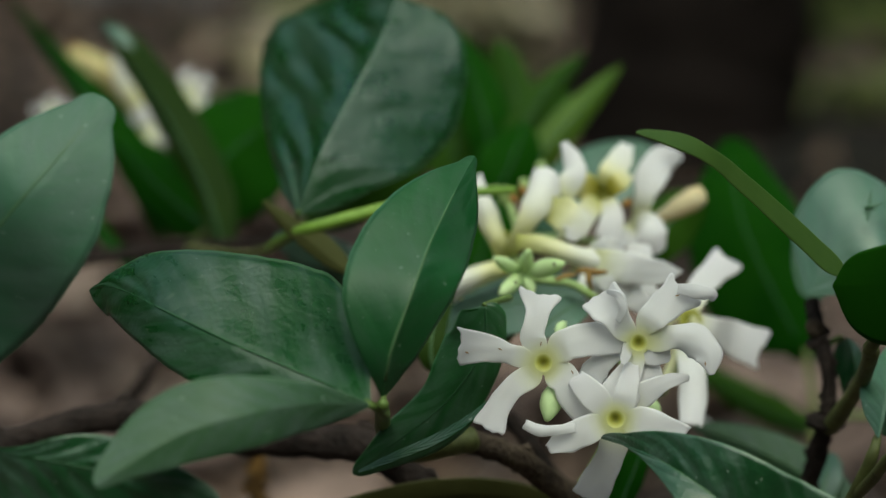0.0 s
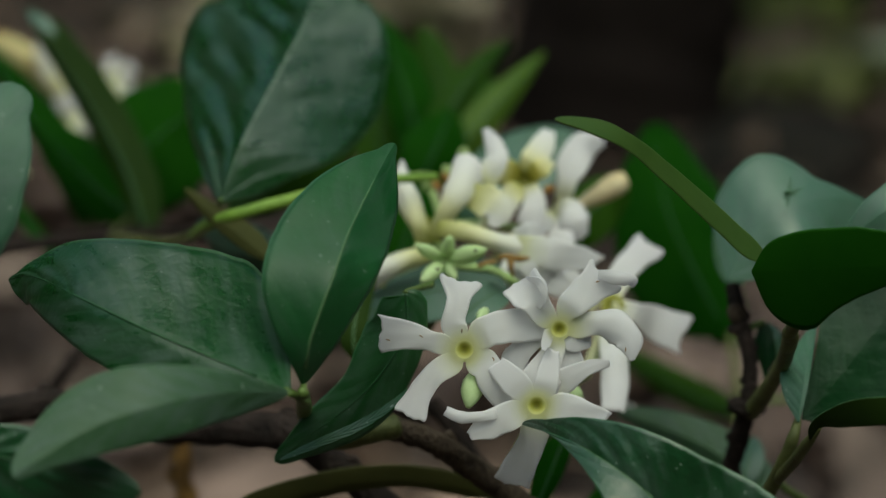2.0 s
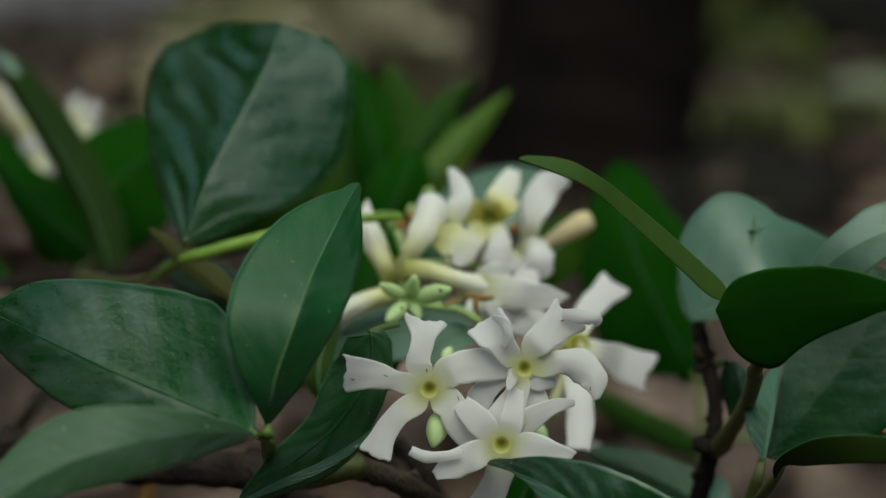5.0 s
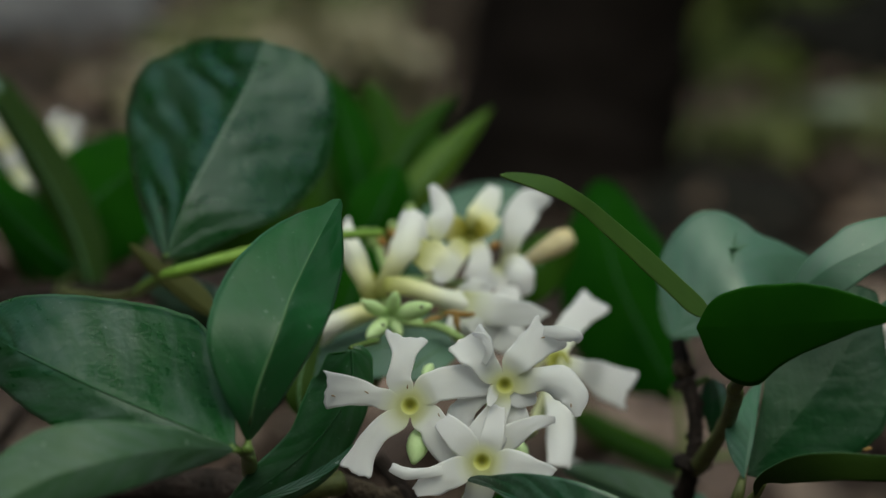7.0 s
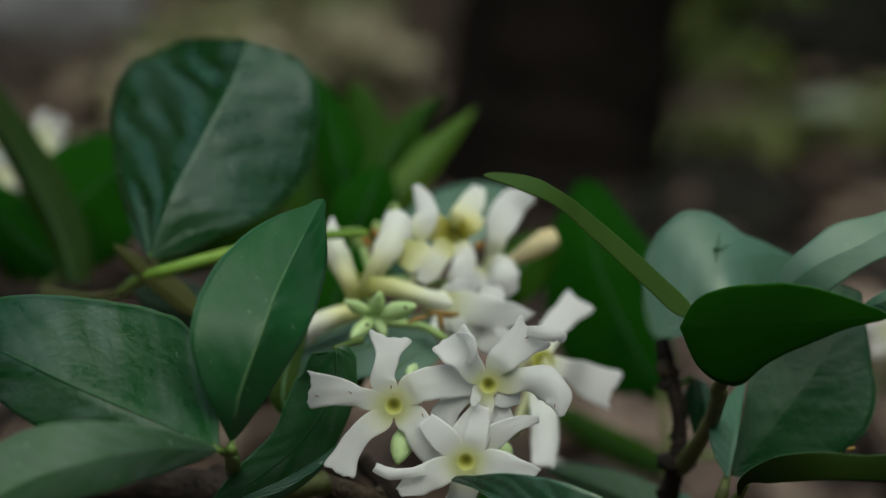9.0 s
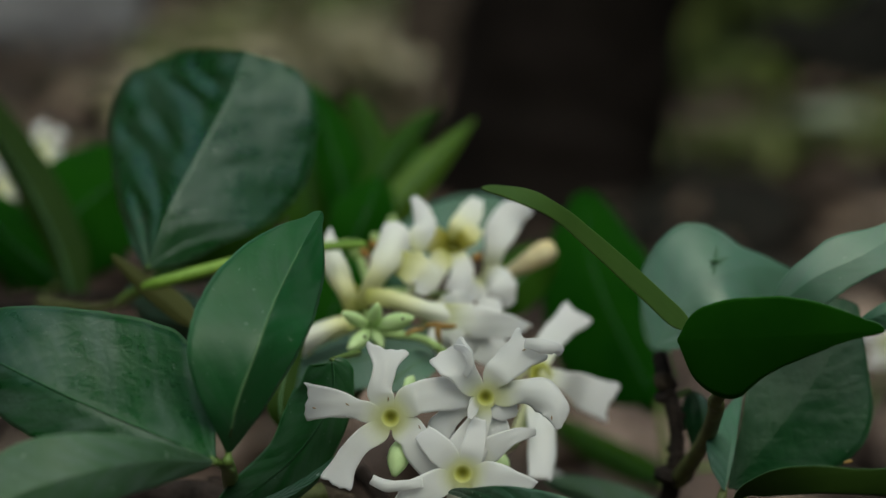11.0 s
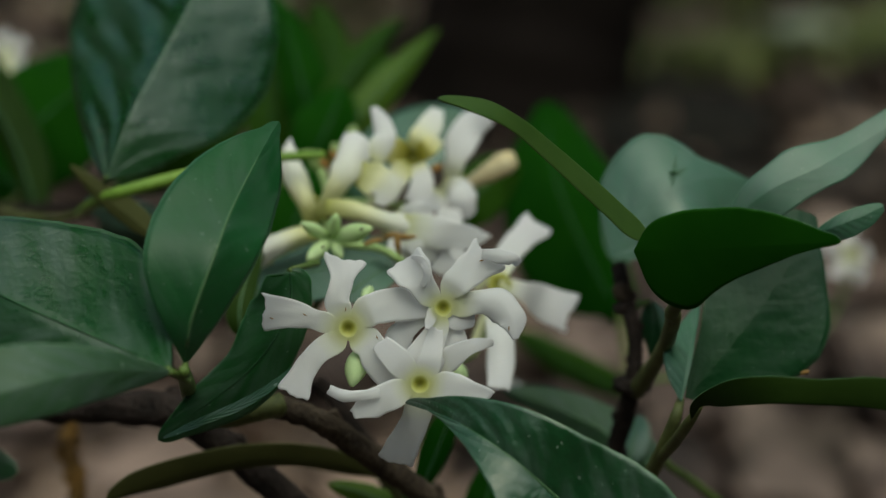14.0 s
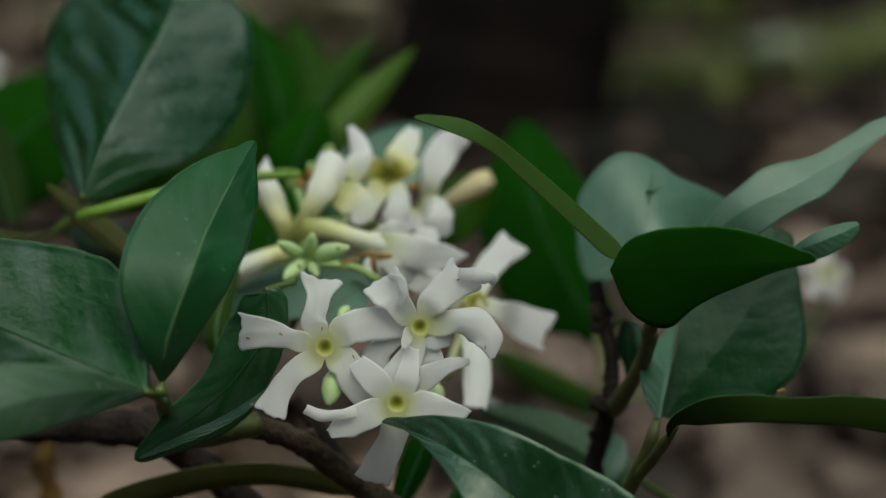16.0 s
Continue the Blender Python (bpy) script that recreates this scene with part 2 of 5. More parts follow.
ORANGE = plain_material("dried_orange", (0.22, 0.12, 0.03), (0.38, 0.24, 0.09), 300, 0.7, 0.4, 0.0006, through_amount=0.2)
STEM = plain_material("stem_green", (0.06, 0.10, 0.02), (0.11, 0.17, 0.04), 180, 0.5, 0.3, 0.0006)
STEM_LIME = plain_material("stem_lime", (0.12, 0.22, 0.028), (0.19, 0.31, 0.05), 180, 0.5, 0.3, 0.0006)
FADED = plain_material("faded_yellow", (0.52, 0.42, 0.15), (0.66, 0.60, 0.34), 160, 0.6, 0.3, 0.0006, through_amount=0.25)
STEM_BROWN = plain_material("stem_olive_brown", (0.05, 0.058, 0.018), (0.12, 0.135, 0.042), 160, 0.6, 0.5, 0.001)
RIB = plain_material("midrib_pale", (0.05, 0.11, 0.045), (0.08, 0.16, 0.07), 200, 0.45, 0.1, 0.0003)
RIB_DARK = plain_material("midrib_green", (0.012, 0.055, 0.018), (0.022, 0.080, 0.026), 200, 0.45, 0.1, 0.0003)
BARK_TWIG = plain_material("twig_bark", (0.006, 0.0045, 0.004), (0.040, 0.029, 0.026), 150, 0.8, 1.0, 0.003, spec=0.15)
BARK_BUFF = plain_material("twig_bark_buff", (0.022, 0.016, 0.012), (0.11, 0.082, 0.060), 170, 0.8, 1.0, 0.003, spec=0.15)
RUST = plain_material("rusty_twig", (0.03, 0.016, 0.004), (0.19, 0.10, 0.024), 160, 0.85, 0.8, 0.002)
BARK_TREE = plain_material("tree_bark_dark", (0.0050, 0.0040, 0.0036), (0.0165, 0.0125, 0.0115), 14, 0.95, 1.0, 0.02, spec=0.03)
BARK_BROWN = plain_material("tree_bark_brown", (0.03, 0.022, 0.018), (0.10, 0.075, 0.062), 14, 0.9, 1.0, 0.02, spec=0.1)
SOIL = plain_material("forest_soil", (0.022, 0.017, 0.014), (0.085, 0.066, 0.055), 3.0, 0.95, 0.8, 0.02, spec=0.15)
GREYROCK = plain_material("grey_rock", (0.12, 0.112, 0.124), (0.24, 0.23, 0.245), 9, 0.85, 0.6, 0.02, spec=0.2)
BARK_PALE = plain_material("tree_bark_pale", (0.42, 0.37, 0.29), (0.66, 0.59, 0.47), 9, 0.85, 0.6, 0.02, spec=0.2)
PALE_STONE = plain_material("lichen_stone", (0.16, 0.18, 0.14), (0.34, 0.37, 0.30), 30, 0.9, 0.6, 0.01, spec=0.2)
ROCK = plain_material("dark_rock", (0.007, 0.0065, 0.006), (0.022, 0.020, 0.017), 9, 0.9, 0.8, 0.02, spec=0.06)
LITTER = island_material("leaf_litter", [(0.0, (0.030, 0.020, 0.016)), (0.35, (0.095, 0.061, 0.046)), (0.7, (0.22, 0.147, 0.112)), (1.0, (0.42, 0.295, 0.230))], patch=4.6, tone_low=0.22)
PALE_LITTER = island_material("pale_dry_leaves", [(0.0, (0.06, 0.038, 0.034)), (0.4, (0.20, 0.135, 0.115)), (0.8, (0.33, 0.235, 0.20)), (1.0, (0.50, 0.37, 0.31))], 0.75, patch=7.0, tone_low=0.18)
# the brightness of sunlit floor is put into this pale colour
STRAW = island_material("straw", [(0.0, (0.20, 0.19, 0.09)), (0.5, (0.46, 0.40, 0.25)), (1.0, (0.72, 0.62, 0.45))], 0.8, tone_low=0.5)
# darker copy of the ground herb, with forest shade put into its colour
HERB_DARK = island_material("herb_painted_shade", [(0.0, (0.042, 0.066, 0.010)), (0.5, (0.125, 0.165, 0.028)), (1.0, (0.27, 0.31, 0.085))], 0.6, patch=5.0, tone_low=0.5)
HERB = island_material("ground_herb", [(0.0, (0.09, 0.13, 0.03)), (0.5, (0.21, 0.24, 0.072)), (1.0, (0.47, 0.48, 0.26))], 0.6, patch=5.0, tone_low=0.6)
WOODS = plain_material("far_woods", (0.010, 0.014, 0.006), (0.045, 0.060, 0.025), 0.6, 0.9, 1.0, 0.3, spec=0.1)
CANOPY = island_material("canopy", [(0.0, (0.02, 0.045, 0.01)), (1.0, (0.06, 0.10, 0.03))], 0.6)


# ---- helpers for things and parts; plant shapes are in centimetres ----
AWAY = Vector((0, 0.985, -0.174))  # the way that the shoots grow back into the shrub
ACROSS, UPWARD = Vector((1, 0, 0)), Vector((0, 0.174, 0.985))


def V(p):
    return Vector(p)


def empty(name, at, label, category, group="", kind=""):
    ob = new(name)
    ob.location = V(at) * 0.01
    ob.empty_display_size = 0.01
    return tagged(ob, label, category, group, kind)


def part(name, bm, mats, parent=None, label=""):
    """Links a bmesh, in world centimetres, as one mesh under a thing or a part."""
    me = bpy.data.meshes.new(name)
    base = Vector((0, 0, 0))
    if parent is not None:
        q = parent
        while q is not None:
            base += q.location
            q = q.parent
    for v in bm.verts:
        v.co = v.co * 0.01 - base
    for fc in bm.faces:
        fc.smooth = True
    bm.to_mesh(me)
    bm.free()
    for mt in mats if isinstance(mats, (list, tuple)) else [mats]:
        me.materials.append(mt)
    ob = new(name, me)
    ob.parent = parent
    return tagged(ob, label) if label else ob


def quad_through(p0, p1, p2, s):
    """A bow from p0 to p2 that passes p1 half way."""
    c = 2 * p1 - 0.5 * (p0 + p2)
    return (1 - s) ** 2 * p0 + 2 * s * (1 - s) * c + s * s * p2, 2 * (1 - s) * (c - p0) + 2 * s * (p2 - c)


def spline(pts, n):
    """Points and places along a smooth line through pts."""
    out = []
    k = len(pts)
    for i in range(k - 1):
        a, b, c, d = pts[max(i - 1, 0)], pts[i], pts[i + 1], pts[min(i + 2, k - 1)]
        for j in range(n):
            t = j / n
            out.append((0.5 * ((2 * b) + (c - a) * t + (2 * a - 5 * b + 4 * c - d) * t * t + (3 * b - a - 3 * c + d) * t ** 3), i + t))
    out.append((pts[-1], k - 1.0))
    return out


def tube_bm(pts, radii, sides=10, n=6, rough=0.0, seed=0.0, bm=None, flat=1.0):
    """A tapered, closed, slightly knobbly tube through pts."""
    bm = bm or bmesh.new()
    pts = [V(p) for p in pts]
    line = spline(pts, n)
    rings = []
    side = None
    for i, (p, u) in enumerate(line):
        a, b = line[max(i - 1, 0)][0], line[min(i + 1, len(line) - 1)][0]
        tan = (b - a).normalized()
        if side is None:
            side = tan.cross(AWAY if abs(tan.dot(AWAY)) < 0.9 else Vector((1, 0, 0))).normalized()
        side = (side - tan * side.dot(tan)).normalized()
        up = tan.cross(side)
        i0 = min(int(u), len(radii) - 2)
        r = radii[i0] + (radii[i0 + 1] - radii[i0]) * (u - i0)
        ring = []
        for k in range(sides):
            an = 2 * math.pi * k / sides
            d = side * math.cos(an) + up * math.sin(an) * flat
            q = p + d * r
            rr = 1 + rough * (noise.noise((q + Vector((seed, 0, seed))) * (1.1 / max(r, 0.05))))
            ring.append(bm.verts.new(p + d * r * rr))
        rings.append(ring)
    for a, b in zip(rings, rings[1:]):
        for k in range(sides):
            bm.faces.new((a[k], a[(k + 1) % sides], b[(k + 1) % sides], b[k]))
    bm.faces.new(rings[0][::-1])
    bm.faces.new(rings[-1])
    bmesh.ops.recalc_face_normals(bm, faces=bm.faces)
    return bm


def blob_bm(centre, axis_end, r, bm=None, taper=0.0, seg=10):
    """An egg-shaped bud from centre to axis_end, r wide at its middle."""
    c, e = V(centre), V(axis_end)
    pts, rad = [], []
    for i in range(9):
        s = i / 8
        pts.append(c.lerp(e, s))
        rad.append(max(0.012, r * (math.sin(math.pi * min(max(s, 0.03), 0.97)) ** 0.6) * (1 - taper * s)))
    return tube_bm(pts, rad, seg, 1, 0.05, c.x, bm)


def leaf_bm(p0, p1, p2, wl, wr, dl, dr, prof, cup, wave, vein, thick, nu, nv, oblique=0.0, end_curl=0.0, twist=0.0, seed=0.0, top=0, under=1, fold=1.0):
    p0, p1, p2 = V(p0), V(p1), V(p2)
    length = (p2 - p0).length
    bm = bmesh.new()
    uvl = bm.loops.layers.uv.new("UVMap")
    grid, uvs = [], {}
    for i in range(nu + 1):
        s = i / nu
        row = []
        for j in range(nv + 1):
            v = 2 * j / nv - 1
            ss = s * (1 + oblique * v * 0.5 * s)
            p, tan = quad_through(p0, p1, p2, ss)
            tan.normalize()
            left = tan.cross(AWAY).normalized()
            back = left.cross(tan).normalized()
            if back.dot(AWAY) < 0:
                back = -back
            a = abs(v)
            w, d = (wl, dl) if v < 0 else (wr, dr)
            k = w * prof(s)
            cr, sr = math.cos(twist * s), math.sin(twist * s)
            out = left * (-v / a if a else 0) * a * k
            dep = (d * a ** fold + cup * a * a) * k
            dep += end_curl * max(0.0, (s - 0.62) / 0.38) ** 2 * length
            dep += wave * k * math.sin(7 * s + 2.1 * v + seed) * a + wave * 0.6 * k * math.sin(17 * s + seed * 2 + v) * a * a
            rel = abs(math.sin(math.pi * (9 * s - 1.7 * a))) - 0.6
            dep -= vein * rel * (1 - a) ** 0.5 * min(1.0, k * 2)
            dep += vein * 1.6 * math.exp(-(a / 0.05) ** 2)
            o2 = out * cr + back * (out.length * (1 if v > 0 else -1)) * sr
            q = bm.verts.new(p + o2 + back * dep)
            uvs[q] = ((v + 1) / 2, s)
            row.append(q)
        grid.append(row)
    for a, b in zip(grid, grid[1:]):
        for j in range(nv):
            bm.faces.new((a[j], a[j + 1], b[j + 1], b[j])).material_index = top
    bm.normal_update()
    mean = Vector((0, 0, 0))
    for fc in bm.faces:
        mean += fc.normal * fc.calc_area()
    if mean.dot(AWAY) > 0:
        bmesh.ops.reverse_faces(bm, faces=bm.faces)
        bm.normal_update()
    low = [[bm.verts.new(q.co - q.normal * thick) for q in row] for row in grid]
    for r0, r1 in zip(grid, low):
        for a, b in zip(r0, r1):
            uvs[b] = uvs[a]
    for a, b in zip(low, low[1:]):
        for j in range(nv):
            bm.faces.new((a[j], b[j], b[j + 1], a[j + 1])).material_index = under
    rim_t = [r[0] for r in grid] + grid[-1][1:] + [r[-1] for r in grid[-2::-1]] + grid[0][-2:0:-1]
    rim_b = [r[0] for r in low] + low[-1][1:] + [r[-1] for r in low[-2::-1]] + low[0][-2:0:-1]
    for k in range(len(rim_t)):
        m = (k + 1) % len(rim_t)
        bm.faces.new((rim_t[k], rim_t[m], rim_b[m], rim_b[k])).material_index = under
    bmesh.ops.recalc_face_normals(bm, faces=bm.faces)
    for fc in bm.faces:
        for lp in fc.loops:
            lp[uvl].uv = uvs[lp.vert]
    return bm


def blade_profile(a, b):
    peak = (a / (a + b)) ** a * (b / (a + b)) ** b
    return lambda s: max(0.004, (max(s, 0) ** a * max(1 - s, 0) ** b) / peak)


def leaf(parent, p0, p1, p2, wl, wr, dl=0.2, dr=0.2, a=0.62, b=0.72, cup=0.0, wave=0.05, vein=0.012, mats=None, rib=None, petiole=None, label="", seed=0.0, twist=0.0, fine=True, fold=1.0):
    """A jasmine leaf from its stalk end p0 over p1 to its tip p2, with half widths wl and wr and their slopes dl and dr."""
    mats = mats or (LEAF_TOP, LEAF_UNDER)
    nu, nv = (56, 28) if fine else (28, 14)
    bm = leaf_bm(p0, p1, p2, wl, wr, dl, dr, blade_profile(a, b), cup, wave, vein, 0.022, nu, nv, seed=seed, twist=twist, fold=fold)
    ob = part("leaf", bm, mats, parent, label)
    P = [V(p0), V(p1), V(p2)]
    pts = []
    for i in range(9):
        q, tan = quad_through(*P, 0.01 + 0.93 * i / 8)
        tan.normalize()
        back = tan.cross(AWAY).cross(tan).normalized()
        if back.dot(AWAY) < 0:
            back = -back
        pts.append(q + back * (vein * 0.9))
    part("midrib", tube_bm(pts, [0.030 - 0.0027 * i for i in range(9)], 6, 2), rib or RIB_DARK, ob)
    if petiole:
        part("petiole", tube_bm([petiole, V(petiole).lerp(P[0], 0.5), P[0] + (P[1] - P[0]) * 0.04], [0.065, 0.055, 0.045], 8, 4), STEM, ob)
    return ob


def blade(parent, pts, wl, wr, dl=0.2, dr=0.2, cup=0.0, wave=0.04, vein=0.012, mats=None, rib=None, petiole=None, label="", seed=0.0, lanes=9, blunt=0.5, roll=0.0):
    """A jasmine leaf along its midrib, from stalk to tip, with its half widths at even steps on either side and their slopes."""
    mats = mats or (LEAF_TOP, LEAF_UNDER)
    pts = [V(p) for p in pts]
    per = 12
    line = [p for p, _ in spline(pts, per)]
    total = len(line) - 1
    relief = vein if isinstance(vein, tuple) else (vein, vein)
    wide = [[0.02] + list(wl) + [0.01], [0.02] + list(wr) + [0.01]]

    def half(side, s):
        w = wide[side]
        u = s * (len(w) - 1)
        i = min(int(u), len(w) - 2)
        a, b, c, d = w[max(i - 1, 0)], w[i], w[i + 1], w[min(i + 2, len(w) - 1)]
        t = u - i
        if i == len(w) - 2:
            return max(0.01, b * math.sqrt(max(0.0, 1 - t * t)) * blunt + b * (1 - t) * (1 - blunt))
        return max(0.01, 0.5 * ((2 * b) + (c - a) * t + (2 * a - 5 * b + 4 * c - d) * t * t + (3 * b - a - 3 * c + d) * t ** 3))

    bm = bmesh.new()
    uvl = bm.loops.layers.uv.new("UVMap")
    nu, nv, grid, uvs, ribs = max(total, 60), 30, [], {}, []
    for i in range(nu + 1):
        s = i / nu
        x = s * total
        i0 = min(int(x), total - 1)
        p = line[i0].lerp(line[i0 + 1], x - i0)
        lo, hi = max(0, i0 - 2), min(total, i0 + 3)
        tan = (line[hi] - line[lo]).normalized()
        left = tan.cross(AWAY).normalized()
        back = left.cross(tan).normalized()
        if back.dot(AWAY) < 0:
            back = -back
        row = []
        for j in range(nv + 1):
            v = 2 * j / nv - 1
            a = abs(v) ** 1.5
            v = math.copysign(a, v)
            side, d = (0, dl) if v < 0 else (1, dr)
            k = half(side, s) * (1 + 0.012 * noise.noise(Vector((s * 24, seed * 3, side * 7))) + 0.008 * noise.noise(Vector((s * 70, seed * 5, side * 9))))
            dep = (d * (1 + roll * (2 * s - 1)) * a + cup * a * a) * k
            dep += wave * k * math.sin(6 * s + 2.1 * v + seed) * a + wave * 0.7 * k * math.sin(19 * s + seed * 2 + v) * a * a
            q0 = p + left * (-v) * k
            deep = relief[side]
            rel = abs(math.sin(math.pi * (lanes * s - 1.9 * a + 0.35 * noise.noise(q0 * 0.9 + Vector((seed, 0, 0)))))) ** 0.8 - 0.66
            calm = min(1.0, a / 0.22) ** 2 * (1 - a ** 4)
            dep -= deep * (0.7 + 0.6 * noise.noise(q0 * 0.7 + Vector((0, seed, 3)))) * rel * calm * min(1.0, k * 2)
            dep -= deep * 0.35 * noise.noise(q0 * 1.7 + Vector((seed, 0, 0))) * min(1.0, k) * min(1.0, a / 0.15)
            dep += (0.0 if rib is False else 0.02) * min(1.0, k / 0.7) * math.exp(-(a * k / 0.06) ** 2)
            q = bm.verts.new(q0 + AWAY * dep)
            uvs[q] = ((v + 1) / 2, s)
            row.append(q)
        grid.append(row)
        if i % 6 == 0 and 0.01 <= s <= 0.94:
            ribs.append(p + back * 0.018)
    for a, b in zip(grid, grid[1:]):
        for j in range(nv):
            bm.faces.new((a[j], a[j + 1], b[j + 1], b[j])).material_index = 0
    bm.normal_update()
    mean = Vector((0, 0, 0))
    for fc in bm.faces:
        mean += fc.normal * fc.calc_area()
    if mean.dot(AWAY) > 0:
        bmesh.ops.reverse_faces(bm, faces=bm.faces)
        bm.normal_update()
    low = [[bm.verts.new(q.co - q.normal * 0.022) for q in row] for row in grid]
    for r0, r1 in zip(grid, low):
        for a, b in zip(r0, r1):
            uvs[b] = uvs[a]
    for a, b in zip(low, low[1:]):
        for j in range(nv):
            bm.faces.new((a[j], b[j], b[j + 1], a[j + 1])).material_index = 1
    edge_of = lambda g: [q[0] for q in g] + g[-1][1:] + [q[-1] for q in g[-2::-1]] + g[0][-2:0:-1]
    rt, rb = edge_of(grid), edge_of(low)
    for k in range(len(rt)):
        m = (k + 1) % len(rt)
        bm.faces.new((rt[k], rt[m], rb[m], rb[k])).material_index = 1
    bmesh.ops.recalc_face_normals(bm, faces=bm.faces)
    for fc in bm.faces:
        for lp in fc.loops:
            lp[uvl].uv = uvs[lp.vert]
    ob = part("leaf", bm, mats, parent, label)
    n = len(ribs)
    if rib is not False:
        part("midrib", tube_bm(ribs, [0.028 - 0.022 * i / n for i in range(n)], 6, 2), rib or RIB_DARK, ob)
    if petiole:
        part("petiole", tube_bm([petiole, V(petiole).lerp(pts[0], 0.5), pts[0] + (pts[1] - pts[0]) * 0.05], [0.065, 0.055, 0.045], 8, 4), STEM, ob)
    return ob


def petal_profile(w0, waist):
    """From the narrow claw to the broad, cut-off end with rounded corners."""
    def f(s):
        t = max(0.0, (s - waist) / (1 - waist))
        w = w0 + (1 - w0) * (t * t * (3 - 2 * t)) ** 1.1
        if s > 0.9:
            w *= 1 - 0.16 * ((s - 0.9) / 0.1) ** 3
        return w
    return f


def petal(parent, p0, p1, p2, w, w0=0.5, waist=0.15, dl=0.12, dr=0.12, oblique=0.2, curl=0.0, twist=0.0, wave=0.06, seed=0.0, cup=0.0):
    bm = leaf_bm(p0, p1, p2, w, w, dl, dr, petal_profile(w0, waist), cup, wave, 0.0, 0.03, 26, 14, oblique=oblique, end_curl=curl, twist=twist, seed=seed, under=0)
    return part("petal", bm, PETAL, parent)


def ribbon(parent, pts, widths, slope=0.04, turn=0.0, cup=0.04, seed=0.0, mat=None, frill=0.10, base=None, marks=()):
    """A petal along a bent line, with its half width at each of the points; turn rolls it about its own length. base joins its foot to the ring round the throat: (centre, radius, middle, low and high angle)."""
    pts = [V(p) for p in pts]
    line = spline(pts, 8)
    run = sum((b[0] - a[0]).length for a, b in zip(line, line[1:]))
    bm = bmesh.new()
    uvl = bm.loops.layers.uv.new("UVMap")
    nv, grid, uvs, joined = 12, [], {}, {}
    total = len(line) - 1
    for i, (p, u) in enumerate(line):
        tan = (line[min(i + 1, total)][0] - line[max(i - 1, 0)][0]).normalized()
        left = tan.cross(AWAY).normalized()
        back = left.cross(tan).normalized()
        if back.dot(AWAY) < 0:
            back = -back
        k0 = min(int(u), len(widths) - 2)
        f = u - k0
        f = f * f * (3 - 2 * f)
        w = widths[k0] + (widths[k0 + 1] - widths[k0]) * f
        s_ = i / total
        if s_ > 0.93:
            w *= 1 - 0.06 * ((s_ - 0.93) / 0.07) ** 2
        side = left * math.cos(turn) + back * math.sin(turn)
        up = back * math.cos(turn) - left * math.sin(turn)
        row = []
        for j in range(nv + 1):
            v = 2 * j / nv - 1
            a = abs(v)
            grow = min(1.0, 0.15 + 2.6 * s_)
            dep = w * grow * (slope * a + cup * a * a) + frill * grow * w * a * math.sin(9 * s_ + 2.5 * v + seed)
            end = 0.2 * w * s_ ** 6 * (math.cos(3.4 * v + seed * 1.7) * 0.5 + 0.5 * v * math.sin(seed * 2.3) + 0.22 * math.sin(11 * v + seed * 3) + 0.25 * a ** 4)
            at = p - side * v * w * (1 + 0.04 * math.sin(6 * s_ + seed) + 0.02 * math.sin(23 * s_ + 3 * seed)) + up * dep + tan * end
            if base:
                c, rad, mid, lo, hi = base
                gone = s_ * run
                b = min(1.0, gone / min(0.5, 0.55 * run))
                b = b * b * (3 - 2 * b)
                an = mid - v * ((mid - lo) if v > 0 else (hi - mid))
                at -= up * dep * (1 - b)
                foot = c + (ACROSS * math.cos(an) + UPWARD * math.sin(an)) * (rad + 0.9 * gone) + AWAY * (p - c).dot(AWAY) * b
                at = foot.lerp(at, b)
            q = bm.verts.new(at)
            if base:
                joined[q] = 1 - min(1.0, max(0.0, gone - 0.05) / 0.45)
            uvs[q] = (j / nv, s_)
            row.append(q)
        grid.append(row)
    for a, b in zip(grid, grid[1:]):
        for j in range(nv):
            bm.faces.new((a[j], a[j + 1], b[j + 1], b[j]))
    bm.normal_update()
    low = [[bm.verts.new(q.co - q.normal * 0.035) for q in row] for row in grid]
    for r0, r1 in zip(grid, low):
        for a, b in zip(r0, r1):
            uvs[b] = uvs[a]
    for a, b in zip(low, low[1:]):
        for j in range(nv):
            bm.faces.new((a[j], b[j], b[j + 1], a[j + 1]))
    rim = lambda g: [q[0] for q in g] + g[-1][1:] + [q[-1] for q in g[-2::-1]] + g[0][-2:0:-1]
    rt, rb = rim(grid), rim(low)
    for k in range(len(rt)):
        m = (k + 1) % len(rt)
        bm.faces.new((rt[k], rt[m], rb[m], rb[k]))
    bmesh.ops.recalc_face_normals(bm, faces=bm.faces)
    for fc in bm.faces:
        for lp in fc.loops:
            lp[uvl].uv = uvs[lp.vert]
    spots = [(grid[int(a * total)][int(b * nv)].co.copy(), grid[int(a * total)][int(b * nv)].co - grid[max(0, int(a * total) - 2)][int(b * nv) - 1].co) for a, b in marks]
    bm.normal_update()
    lie = [q.normal.lerp(-AWAY * (1 if q.normal.dot(AWAY) < 0 else -1), joined.get(q, 0.0)).normalized() for q in bm.verts]
    ob = part("petal", bm, mat or PETAL, parent)
    if base:
        ob.data.normals_split_custom_set_from_vertices(lie)
    for c, d in spots:
        d = d.normalized() * 0.035
        part("nick", tube_bm([c - d - AWAY * 0.008, c - AWAY * 0.014, c + d - AWAY * 0.008], [0.004, 0.010, 0.004], 6, 3), DRIED, ob, "small brown bruise on a petal")
    return ob


